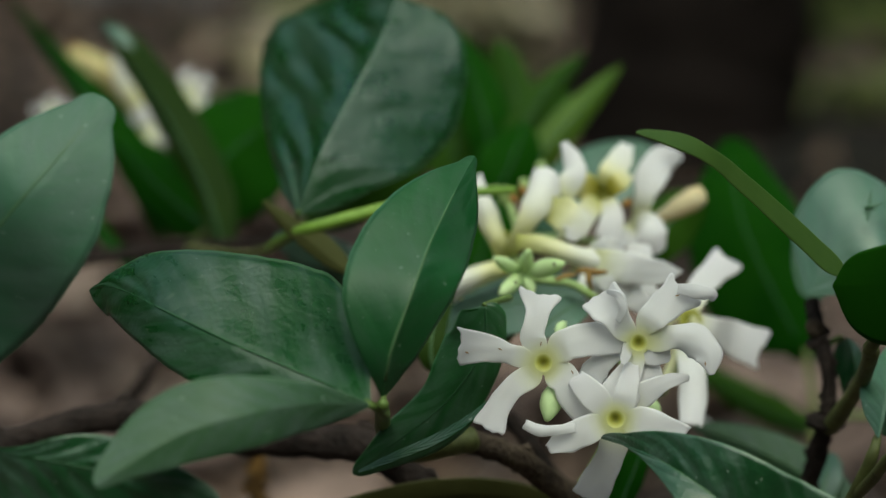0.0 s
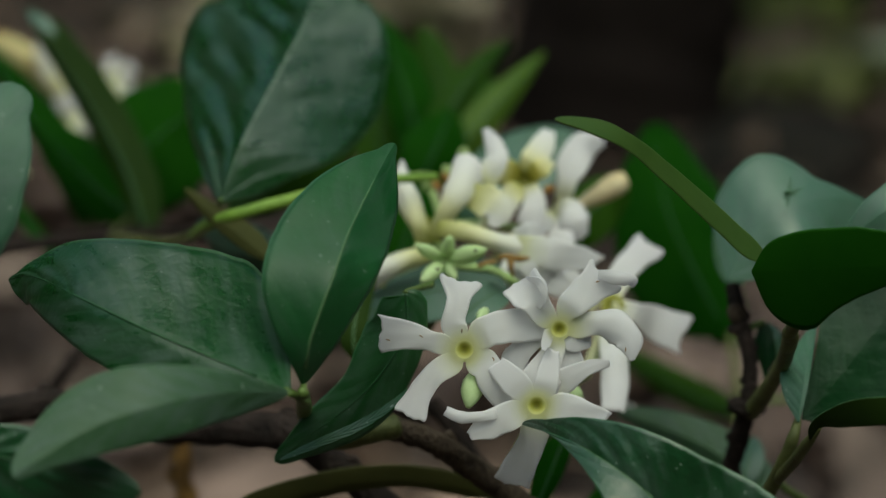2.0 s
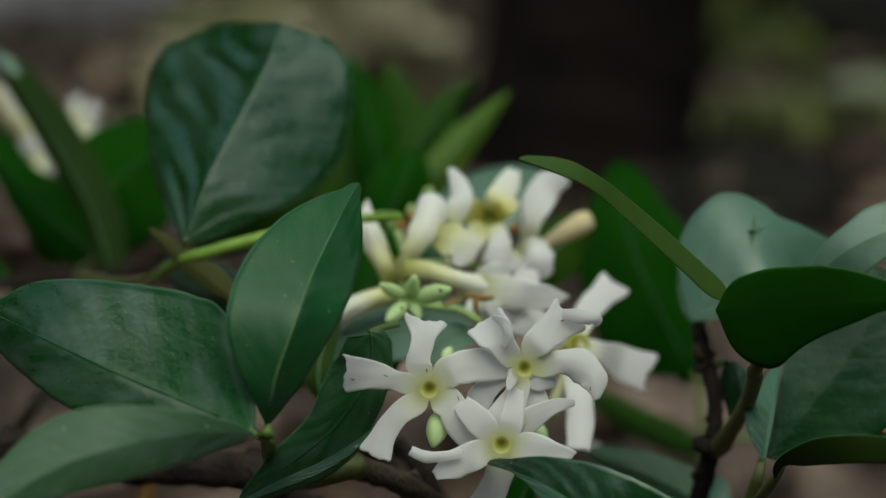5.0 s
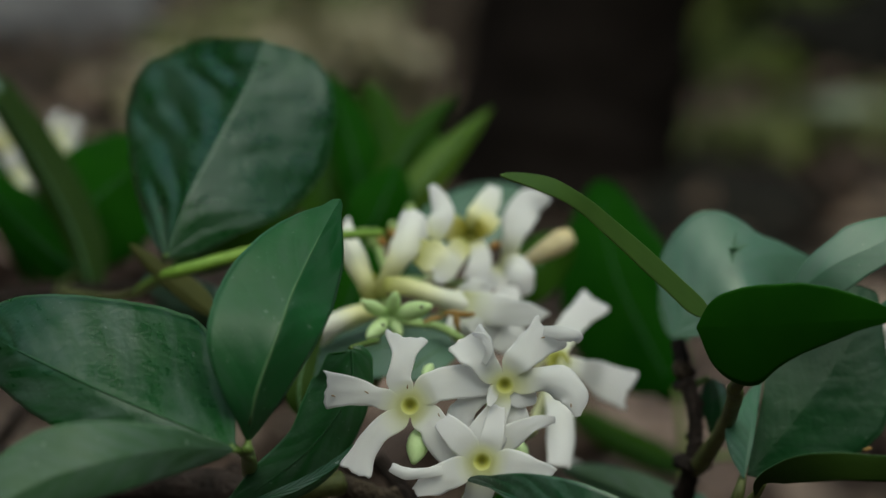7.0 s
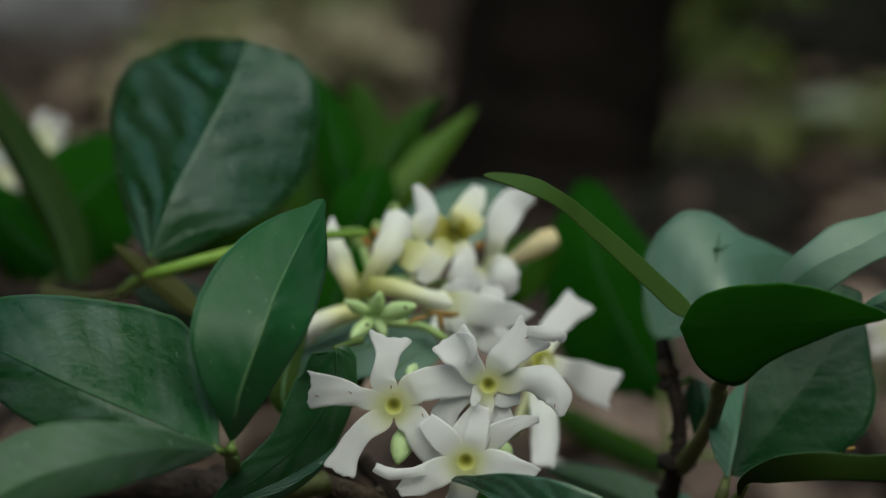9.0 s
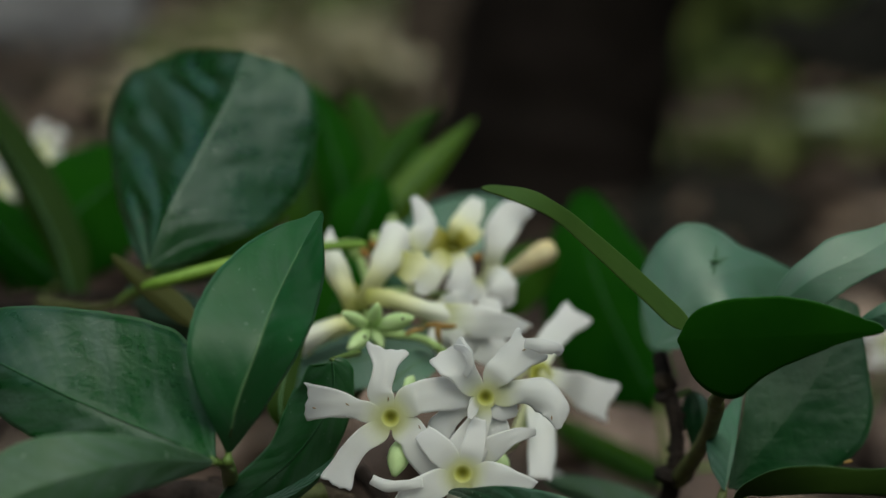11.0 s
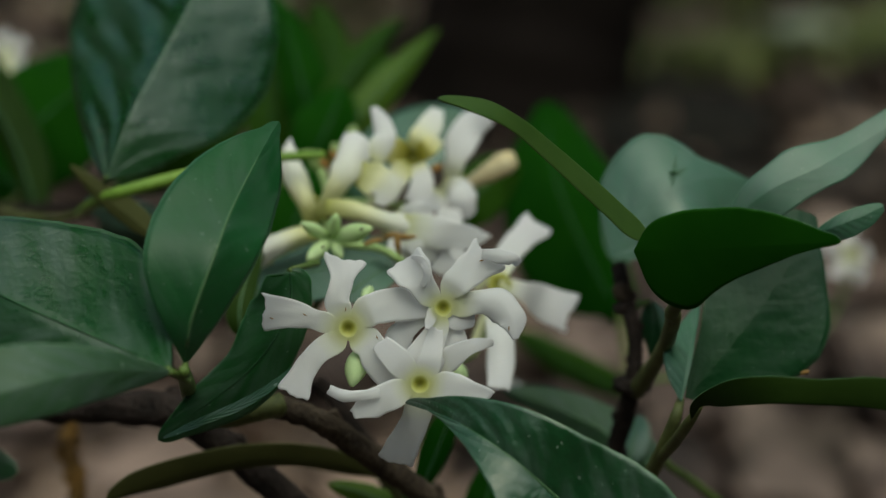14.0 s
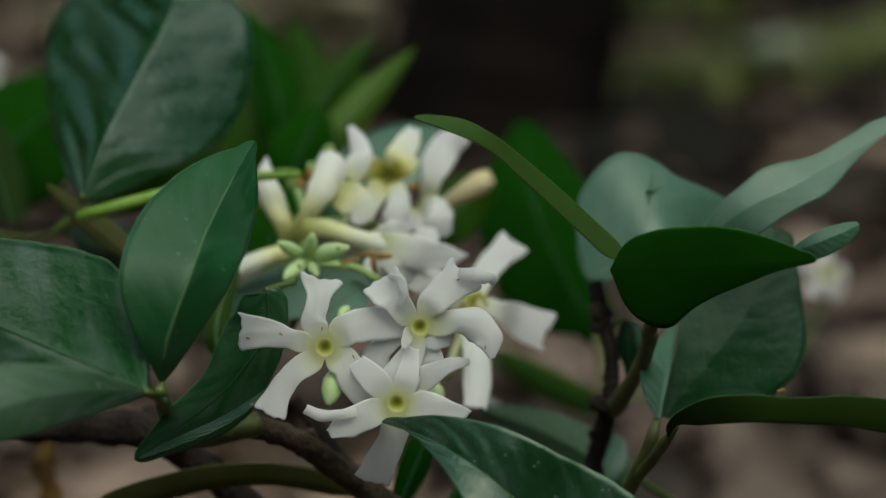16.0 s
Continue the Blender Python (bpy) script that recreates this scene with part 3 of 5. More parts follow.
def limb(fl, centre, rad, petals):
    """The spread petals of an open flower, grown together round the funnel of its throat."""
    c = V(centre)
    turned = []
    for pts, widths, more in petals:
        d = V(pts[1]) - c
        turned.append([math.atan2(d.dot(UPWARD), d.dot(ACROSS)), pts, widths, more])
    turned.sort(key=lambda q: q[0])
    n = len(turned)
    for i, (an, pts, widths, more) in enumerate(turned):
        nxt = turned[(i + 1) % n][0] + (2 * math.pi if i == n - 1 else 0)
        prv = turned[i - 1][0] - (2 * math.pi if i == 0 else 0)
        ribbon(fl, pts, widths, base=(c, rad, an, max((an + prv) / 2, an - 0.85), min((an + nxt) / 2, an + 0.85)), **more)
    bm = bmesh.new()
    uvl = bm.loops.layers.uv.new("UVMap")
    rings, uvs = [], {}
    for q, sunk in ((1.3, 0.02), (1.0, 0.0), (0.85, 0.006), (0.65, 0.02), (0.45, 0.04), (0.25, 0.055), (0.1, 0.06)):
        ring = []
        for k in range(50):
            an = 2 * math.pi * k / 50
            w = bm.verts.new(c + (ACROSS * math.cos(an) + UPWARD * math.sin(an)) * rad * q + AWAY * sunk)
            uvs[w] = (k / 50, min(1.0, q))
            ring.append(w)
        rings.append(ring)
    for a, b in zip(rings, rings[1:]):
        for k in range(50):
            bm.faces.new((a[k], a[(k + 1) % 50], b[(k + 1) % 50], b[k]))
    bm.faces.new(rings[-1])
    bmesh.ops.recalc_face_normals(bm, faces=bm.faces)
    for fc in bm.faces:
        for lp in fc.loops:
            lp[uvl].uv = uvs[lp.vert]
    part("throat", bm, THROAT, fl, "yellow-green throat")


def corolla(parent, centre, back_to, label="", r=0.17, facing=0.8, throat=True):
    """The tube of a flower, from its throat back to its stalk, with the throat sunk in it."""
    c, e = V(centre), V(back_to)
    ob = part("flower", tube_bm([c + (e - c).normalized() * 0.24, c.lerp(e, 0.3), c.lerp(e, 0.75), e], [r, r * 0.75, r * 0.6, r * 0.45], 12, 5, 0.04, c.x), TUBE, parent, label)
    if not throat:
        return ob
    d = (c - e).normalized()
    d = (d * 0.2 - AWAY * facing).normalized()
    ax = d.cross(Vector((0.31, 0.2, 0.93))).normalized()
    ay = d.cross(ax)
    bm = bmesh.new()
    uvl = bm.loops.layers.uv.new("UVMap")
    steps, uvs = ((-0.03, 1.5), (-0.03, 1.0), (-0.04, 0.7), (-0.055, 0.42), (-0.07, 0.22), (-0.075, 0.05)), {}
    rings = []
    for h, q in steps:
        ring = []
        for k in range(20):
            an = 2 * math.pi * k / 20
            w = bm.verts.new(c + d * h + (ax * math.cos(an) + ay * math.sin(an)) * r * q * (1 + 0.05 * math.cos(5 * an + c.x)))
            uvs[w] = (k / 20, q / 2.0)
            ring.append(w)
        rings.append(ring)
    for a, b in zip(rings, rings[1:]):
        for k in range(20):
            bm.faces.new((a[k], a[(k + 1) % 20], b[(k + 1) % 20], b[k]))
    bm.faces.new(rings[-1])
    bmesh.ops.recalc_face_normals(bm, faces=bm.faces)
    for fc in bm.faces:
        for lp in fc.loops:
            lp[uvl].uv = uvs[lp.vert]
    part("throat", bm, THROAT, ob)
    return ob


# ---- ground, litter and far things ----
def ground_height(x, y):
    return 0.03 * noise.noise(Vector((x * 0.9, y * 0.9, 3.0))) + 0.012 * noise.noise(Vector((x * 4, y * 4, 7.0)))


def make_ground():
    xs = [-400, -120, -40, -15, -8] + [-5 + 0.1 * i for i in range(101)] + [8, 15, 40, 120, 400]
    ys = [-300, -100, -30, -8, -3] + [-1 + 0.1 * i for i in range(101)] + [12, 16, 24, 40, 80, 160, 400]
    verts = [(x, y, ground_height(x, y) if abs(x) < 6 and abs(y) < 10 else 0.0) for y in ys for x in xs]
    w = len(xs)
    faces = [(j * w + i, j * w + i + 1, (j + 1) * w + i + 1, (j + 1) * w + i) for j in range(len(ys) - 1) for i in range(w - 1)]
    me = bpy.data.meshes.new("ground")
    me.from_pydata(verts, [], faces)
    me.polygons.foreach_set("use_smooth", [True] * len(faces))
    me.materials.append(SOIL)
    tagged(new("ground", me), "brown forest soil under dry leaf litter", "ground", kind="structure")


def scatter(name, count, size, place, mat, label, category, bend=0.35, upright=0.0, parent=None, kind="stuff"):
    """Many loose dead or living leaves in one mesh."""
    rnd = random.Random(name)
    verts, faces = [], []
    for _ in range(count):
        x, y, z = place(rnd)
        L = size * rnd.uniform(0.6, 1.3)
        wd = L * rnd.uniform(0.22, 0.36)
        m = Matrix.Translation((x, y, z)) @ Euler((rnd.gauss(0, 0.3) + upright * rnd.uniform(0.3, 1.2), rnd.gauss(0, 0.3), rnd.uniform(0, 6.283))).to_matrix().to_4x4()
        b = bend * rnd.uniform(-0.4, 1) * L
        k = len(verts)
        for s, w in ((-0.5, 0.05), (-0.2, 0.9), (0.15, 0.8), (0.5, 0.04)):
            up = b * (s * s * 4 - 0.4)
            for v in (-1, 0, 1):
                verts.append(m @ Vector((v * w * wd, s * L, up + 0.25 * wd * w * abs(v))))
        for i in range(3):
            for j in range(2):
                q = k + i * 3 + j
                faces.append((q, q + 1, q + 4, q + 3))
    me = bpy.data.meshes.new(name)
    me.from_pydata(verts, [], faces)
    me.polygons.foreach_set("use_smooth", [True] * len(faces))
    me.materials.append(mat)
    ob = new(name, me)
    if parent:
        ob.parent = parent
        return tagged(ob, kind=kind)
    return tagged(ob, label, category, kind=kind)


make_ground()


def litter_place(rnd):
    if rnd.random() < 0.55:
        x, y = rnd.gauss(0, 2.2), rnd.gauss(2.0, 2.6)
    else:
        y = 0.9 + 6.5 * rnd.random() ** 1.6
        x = rnd.uniform(-1, 1) * (0.45 + y * 0.28)
    if 0.28 < x < 0.75 and 2.3 < y < 3.45 and rnd.random() < 0.6:
        x -= 0.9
    return x, y, ground_height(x, y) + rnd.uniform(0.004, 0.03)


scatter("leaf_litter", 13000, 0.075, litter_place, LITTER, "dry pinkish brown leaves lying on forest soil", "leaf litter")


def pale_place(rnd):
    heap = rnd.random()
    if heap < 0.26:
        x, y = rnd.gauss(0.33, 0.09), rnd.gauss(1.62, 0.14)
    elif heap < 0.38:
        x, y = rnd.gauss(-0.09, 0.06), rnd.gauss(1.76, 0.09)
    else:
        x, y = rnd.gauss(-0.46, 0.16), rnd.gauss(1.95, 0.42)
    return x, y, ground_height(x, y) + rnd.uniform(0.015, 0.045)


scatter("dry_leaves", 1400, 0.11, pale_place, PALE_LITTER, "pale pinkish dry leaves heaped on the forest floor", "dry leaves")


# pale grass added where the far floor is sunlit
def dry_place(rnd):
    x, y = rnd.gauss(-0.23, 0.10), rnd.gauss(4.9, 0.75)
    return x, y, ground_height(x, y) + rnd.uniform(0.0, 0.05)


scatter("dry_grass", 1500, 0.13, dry_place, STRAW, "pale dead grass added to stand in for a sunlit patch of forest floor", "dry grass")


def tree(x, y, r, lean, mat, label, height=4.5):
    root = empty("tree", (x * 100, y * 100, 0), label, "tree")
    bm = bmesh.new()
    pts = [(x * 100 + lean * h, y * 100, h) for h in (-8, 4, 18, 45, 110, 240, height * 100)]
    rad = [r * 145, r * 125, r * 108, r * 100, r * 97, r * 92, r * 80]
    tube_bm(pts, rad, 22, 8, 0.10, x * 10, bm)
    for v in bm.verts:
        an = math.atan2(v.co.y - y * 100, v.co.x - x * 100)
        v.co += Vector((math.cos(an), math.sin(an), 0)) * (0.05 * r * 100 * math.sin(an * 9 + v.co.z * 0.03))
    part("trunk", bm, mat, root)
    rnd = random.Random(str(x) + "limb")
    ends = []
    for _ in range(7):
        an, h = rnd.uniform(0, 6.283), rnd.uniform(0.62, 1.0) * height * 100
        d = Vector((math.cos(an), math.sin(an), rnd.uniform(0.4, 0.9))) * rnd.uniform(110, 230) * r / 0.1
        c = Vector((x * 100 + lean * h, y * 100, h))
        part("limb", tube_bm([c, c + d * 0.5 + Vector((0, 0, 12)), c + d], [r * 38, r * 24, r * 8], 8, 5, 0.1, an), mat, root)
        ends.append((c + d) * 0.01 - root.location)

    def leafy(q):
        e = q.choice(ends)
        g = r / 0.1
        return e.x * q.uniform(0.4, 1.1) + q.gauss(0, 0.35) * g, e.y * q.uniform(0.4, 1.1) + q.gauss(0, 0.35) * g, e.z + q.gauss(0.1, 0.3) * g
    scatter("crown", 900, 0.26, leafy, CANOPY, "", "", 0.3, 0.5, root)
    return root


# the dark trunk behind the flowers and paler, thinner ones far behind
tree(0.128, 2.80, 0.117, 0.19, BARK_TREE, "near-black tree trunk standing in leaf litter")
tree(0.02, 4.3, 0.060, 0.03, BARK_BROWN, "slim grey-brown tree trunk behind the dark one")
tree(-0.25, 5.0, 0.055, 0.08, BARK_PALE, "thin pale sandy-barked tree trunk")


def rock(at, size, label, mat=None, seed=0.0):
    bm = bmesh.new()
    bmesh.ops.create_icosphere(bm, subdivisions=4, radius=1.0)
    for v in bm.verts:
        d = 1 + 0.28 * noise.noise(v.co * 1.4 + Vector((seed, 0, 0))) + 0.1 * noise.noise(v.co * 4 + Vector((0, seed, 0)))
        v.co = Vector((v.co.x * size[0], v.co.y * size[1], max(v.co.z, -0.35) * size[2])) * d * 100 + V(at) * 100
    ob = part("rock", bm, mat or ROCK)
    return tagged(ob, label, "rock")


rock((0.325, 2.72, 0.0), (0.125, 0.27, 0.055), "dark grey rounded rock half sunk in litter")
rock((-0.80, 5.0, 0.0), (0.26, 0.24, 0.22), "pale grey boulder on the forest floor", GREYROCK, seed=9)
# the next two black stones are added to darken the gap among the herbs
rock((0.66, 4.25, 0.02), (0.15, 0.12, 0.10), "black stone added to fill the dark gap among low green herbs", seed=5)
rock((0.86, 4.45, 0.02), (0.16, 0.14, 0.13), "black stone added to fill the dark gap among low green herbs", seed=6)
rock((0.560, 3.46, 0.01), (0.085, 0.05, 0.040), "pale lichen-grey stone lying in low herbs", PALE_STONE, seed=7)


def herb(x, y, rad, high, count, size, mat, label):
    root = empty("ground_herb", (x * 100, y * 100, 0), label, "plant", "low herbs on the forest floor")

    def where(rnd):
        an, q = rnd.uniform(0, 6.283), rnd.random() ** 0.6
        return rad * q * math.cos(an), rad * q * math.sin(an), high * (1 - 0.7 * q * q) * rnd.uniform(0.15, 1.0)
    scatter("foliage", count, size, where, mat, "", "", 0.3, 0.7, root)
    bm = bmesh.new()
    rnd = random.Random(str(x))
    for _ in range(9):
        an = rnd.uniform(0, 6.283)
        d = Vector((math.cos(an), math.sin(an), 0)) * rad * 60
        c = Vector((x * 100, y * 100, -1))
        tube_bm([c + d * 0.1, c + d * 0.4 + Vector((0, 0, high * 50)), c + d + Vector((0, 0, high * 90))], [0.3, 0.25, 0.12], 5, 3, 0, 0, bm)
    part("stem", bm, STEM, root)
    return root


for hx, hy, hr, hh, hc, hs in ((0.40, 3.30, 0.10, 0.035, 300, 0.05), (0.52, 3.42, 0.12, 0.04, 260, 0.05), (0.68, 3.58, 0.14, 0.04, 240, 0.05), (0.84, 3.75, 0.16, 0.05, 260, 0.05), (-0.15, 4.9, 0.28, 0.14, 200, 0.09), (-0.36, 4.4, 0.16, 0.08, 120, 0.07), (0.42, 1.75, 0.10, 0.05, 60, 0.06)):
    herb(hx, hy, hr, hh, hc, hs, HERB, "low olive-green herb clump growing out of dry litter")
for hx, hy, hr, hh, hc, hs in ((0.55, 4.85, 0.26, 0.16, 420, 0.09), (0.72, 5.5, 0.34, 0.26, 420, 0.10), (1.08, 5.2, 0.30, 0.20, 360, 0.09), (0.50, 4.15, 0.12, 0.07, 160, 0.06), (0.95, 4.0, 0.14, 0.07, 160, 0.06)):
    herb(hx, hy, hr, hh, hc, hs, HERB_DARK, "bushy herb clump with forest shade put into its dark green")


def make_woods():
    """The dark wood, out of view, that closes the place all round and darkens low reflections."""
    verts, faces, n, rows = [], [], 160, 14
    for j in range(rows):
        for i in range(n):
            an = 2 * math.pi * i / n
            d = 14 + 1.6 * noise.noise(Vector((6 * math.cos(an), 6 * math.sin(an), j * 0.6))) + 0.25 * j
            top = 10.5 + 3 * noise.noise(Vector((9 * math.cos(an), 9 * math.sin(an), 5.0)))
            verts.append((d * math.cos(an), 1 + d * math.sin(an), -0.2 + top * j / (rows - 1)))
    for j in range(rows - 1):
        for i in range(n):
            faces.append((j * n + i, j * n + (i + 1) % n, (j + 1) * n + (i + 1) % n, (j + 1) * n + i))
    me = bpy.data.meshes.new("backdrop")
    me.from_pydata(verts, [], faces)
    me.materials.append(WOODS)
    tagged(new("backdrop", me), "unseen dark green wood all round that darkens the leaves' reflections", "woods", kind="structure")


make_woods()

# ---- woody branches of the shrub ----
def branch(pts, radii, label, mat=None, nodes=(), rough=0.26, name="woody_branch", category="branch", to_ground=None):
    root = empty(name, pts[0] if not to_ground else (*to_ground, 0), label, category)
    line = [to_ground + (-1.0,), (to_ground[0] * 0.7 + pts[0][0] * 0.3, to_ground[1] * 0.6 + pts[0][1] * 0.4, pts[0][2] * 0.55)] + list(pts) if to_ground else list(pts)
    rad = [radii[0] * 1.3, radii[0] * 1.15] + list(radii) if to_ground else list(radii)
    part("bark", tube_bm(line, rad, 14, 10, rough, pts[0][0]), mat or BARK_TWIG, root)
    if rough > 0.1:
        for k in range(2, len(line) - 1):
            c = V(line[k])
            d = (V(line[k + 1]) - V(line[k - 1])).normalized()
            q = d.cross(AWAY).normalized()
            if q.z < 0:
                q = -q
            rr = rad[k]
            part("knot", tube_bm([c + q * rr * 0.5 - d * rr * 0.5, c + q * rr * 1.05, c + q * rr * 0.75 + d * rr * 0.7], [rr * 0.35, rr * 0.42, rr * 0.2], 8, 4, 0.3, c.x), mat or BARK_TWIG, root)
    for (c, d, r) in nodes:
        part("node", tube_bm([V(c) - V(d) * 0.09, V(c) - V(d) * 0.03, V(c) + V(d) * 0.04, V(c) + V(d) * 0.09], [r * 0.9, r * 1.25, r * 1.2, r * 0.85], 12, 3, 0.25, c[0]), mat or BARK_TWIG, root)
    return root


branch([(-12.90, 43.23, 32.16), (-10.22, 43.36, 32.89), (-7.97, 43.46, 33.46), (-5.82, 43.39, 33.08), (-3.63, 42.59, 33.16), (-2.58, 42.47, 32.48), (0.06, 42.10, 30.36)], [0.288, 0.270, 0.270, 0.306, 0.324, 0.270, 0.252],
       "dark rough woody jasmine branch", to_ground=(-16.0, 52.0))
buff = branch([(-2.43, 40.67, 33.78), (-1.67, 40.67, 33.78), (-0.82, 40.62, 33.48), (0.03, 41.28, 32.66), (0.90, 41.56, 31.91), (2.81, 42.00, 29.80)], [0.144, 0.198, 0.216, 0.216, 0.216, 0.216],
       "brown woody twig with knobbly bark below the flowers", BARK_BUFF)
part("young_bark", tube_bm([(-2.73, 40.60, 33.55), (-2.37, 40.20, 33.74), (-1.99, 40.10, 33.88), (-1.58, 40.30, 33.94)], [0.12, 0.17, 0.19, 0.20], 10, 5, 0.2, 3.0), STEM_BROWN, buff, "olive-green young bark")
branch([(-1.12, 44.24, 33.32), (-0.61, 44.14, 32.71), (0.01, 43.97, 31.79), (0.48, 44.22, 30.86), (0.74, 44.40, 29.59)], [0.135, 0.153, 0.171, 0.180, 0.180], "dark thin woody stem behind the flower cluster")
branch([(-14.74, 52.83, 33.66), (-12.26, 52.90, 34.03), (-10.29, 52.97, 34.43), (-8.20, 53.01, 34.66), (-6.48, 53.03, 34.76), (-4.25, 50.99, 34.71)], [0.180, 0.180, 0.162, 0.135, 0.099, 0.081], "dark thin horizontal branch with dry bark", to_ground=(-12.0, 62.0))
branch([(-10.38, 50.10, 29.68), (-9.26, 50.44, 31.61), (-8.70, 50.60, 32.48), (-8.38, 51.50, 33.00), (-8.20, 53.01, 34.66)], [0.180, 0.162, 0.144, 0.126, 0.090], "dark slanting woody stick among the leaves", to_ground=(-6.0, 56.0))
branch([(-6.28, 49.57, 31.30), (-6.35, 49.43, 30.50), (-6.19, 49.29, 29.70), (-6.13, 49.09, 28.56)], [0.144, 0.189, 0.171, 0.153], "rust-brown dry twig hanging from a branch", RUST, rough=1.3)

# ---- the leafy shoot beside the flowers ----
shoot = empty("jasmine_shoot", (-3.00, 40.64, 33.61), "glossy dark-green jasmine shoot on a short green stem", "plant shoot", "leafy jasmine shoots")
part("stem", tube_bm([(-3.14, 42.40, 33.11), (-3.11, 41.40, 33.60), (-3.08, 40.20, 34.14), (-2.90, 37.50, 35.08), (-2.72, 35.00, 35.90)], [0.15, 0.14, 0.14, 0.12, 0.075], 10, 5, 0.1), STEM, shoot)
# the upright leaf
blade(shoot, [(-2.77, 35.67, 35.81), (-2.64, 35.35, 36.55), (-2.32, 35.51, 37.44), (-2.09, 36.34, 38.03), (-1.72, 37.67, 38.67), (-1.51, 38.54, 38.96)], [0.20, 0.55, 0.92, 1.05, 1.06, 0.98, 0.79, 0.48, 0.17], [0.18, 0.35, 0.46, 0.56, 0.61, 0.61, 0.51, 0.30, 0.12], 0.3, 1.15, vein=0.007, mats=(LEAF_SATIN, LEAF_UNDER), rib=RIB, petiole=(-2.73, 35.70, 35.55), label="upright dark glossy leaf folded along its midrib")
# the broad leaf, shining above its midrib, with sheen streaks in its colour
blade(shoot, [(-2.90, 34.95, 35.92), (-4.05, 35.43, 36.29), (-5.09, 35.89, 36.61), (-6.22, 36.75, 36.91), (-7.12, 37.98, 36.97), (-7.57, 38.36, 36.83)], [0.25, 0.50, 0.65, 0.76, 0.74, 0.64, 0.54, 0.44, 0.44], [0.88, 1.33, 1.37, 1.29, 1.13, 0.92, 0.67, 0.27, 0.06], -0.15, 0.95, 0.05, 0.03, (0.0, 0.05), (LEAF_BLUE, LEAF_UNDER), RIB_DARK, petiole=(-2.73, 35.70, 35.55), seed=1.0, lanes=8, roll=-0.8, label="broad dark leaf with a bluish sky sheen")
# the pale leaf in front
blade(shoot, [(-2.88, 34.95, 35.89), (-3.72, 33.79, 36.20), (-4.57, 32.98, 36.23), (-5.47, 32.73, 35.96), (-6.46, 32.42, 35.38)], [0.18, 0.35, 0.42, 0.47, 0.48, 0.47, 0.42, 0.34, 0.16], [0.12, 0.25, 0.34, 0.45, 0.55, 0.62, 0.63, 0.56, 0.35], 0.1, 0.5, 0.1, 0.03, 0.006, (LEAF_PALE, LEAF_UNDER), False, (-2.73, 35.70, 35.55), seed=2.0, label="pale matte green leaf with a fine light rim")
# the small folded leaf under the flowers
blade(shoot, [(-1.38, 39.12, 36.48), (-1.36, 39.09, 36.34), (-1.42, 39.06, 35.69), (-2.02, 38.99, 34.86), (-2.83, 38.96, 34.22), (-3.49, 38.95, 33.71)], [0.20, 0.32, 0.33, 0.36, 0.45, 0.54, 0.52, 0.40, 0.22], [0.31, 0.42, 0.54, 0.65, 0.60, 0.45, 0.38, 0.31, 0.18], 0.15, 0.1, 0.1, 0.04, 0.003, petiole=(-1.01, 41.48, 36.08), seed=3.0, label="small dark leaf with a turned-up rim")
blade(shoot, [(-3.37, 38.55, 33.86), (-2.77, 38.50, 34.14), (-2.10, 38.50, 34.44), (-1.54, 38.50, 34.81), (-1.08, 38.55, 35.23)], [0.04, 0.06, 0.07, 0.075, 0.075, 0.07, 0.06, 0.05, 0.03], [0.04, 0.06, 0.07, 0.075, 0.075, 0.07, 0.06, 0.05, 0.03], 0.6, -0.6, 0.0, 0.06, 0.0, (LEAF_PUCKER, LEAF_UNDER), False, seed=3.5, label="flecked turned-up rim of a leaf")

# ---- leaves at the edge of the shrub ----
edge = empty("jasmine_shoot", (-10.59, 36.94, 35.65), "pale green jasmine shoot at the shrub's edge", "plant shoot", "leafy jasmine shoots")
part("stem", tube_bm([(-13.31, 43.23, 32.16), (-11.32, 38.79, 34.62), (-10.18, 35.83, 36.28)], [0.162, 0.126, 0.090], 10, 5, 0.1), STEM, edge)
blade(edge, [(-10.14, 35.84, 36.36), (-8.93, 35.25, 37.60), (-7.92, 34.65, 38.78), (-7.25, 34.98, 39.55), (-6.74, 35.72, 40.24)], [0.53, 0.95, 1.02, 1.01, 0.96, 0.92, 0.84, 0.67, 0.38], [1.14, 1.26, 1.32, 1.31, 1.25, 1.15, 0.94, 0.71, 0.33], 0.3, 0.1, 0.05, 0.03, 0.006, (LEAF_EDGE, LEAF_UNDER), RIB, (-10.18, 35.83, 36.28), blunt=0.8, seed=4.0, label="large pale matte leaf with a pointed tip")
blade(edge, [(-10.59, 36.82, 34.97), (-8.09, 34.05, 35.40), (-6.57, 33.62, 35.25), (-4.84, 33.16, 34.94)], [0.01, 0.02, 0.04, 0.14, 0.34, 0.47, 0.49, 0.38, 0.26], [0.22, 0.45, 0.70, 0.79, 0.83, 0.80, 0.73, 0.51, 0.27], -0.15, 0.3, 0.1, 0.10, 0.06, mats=(LEAF_PUCKER, LEAF_UNDER), petiole=(-11.32, 38.79, 34.62), seed=5.0, label="dark wavy leaf with pale worn patches")

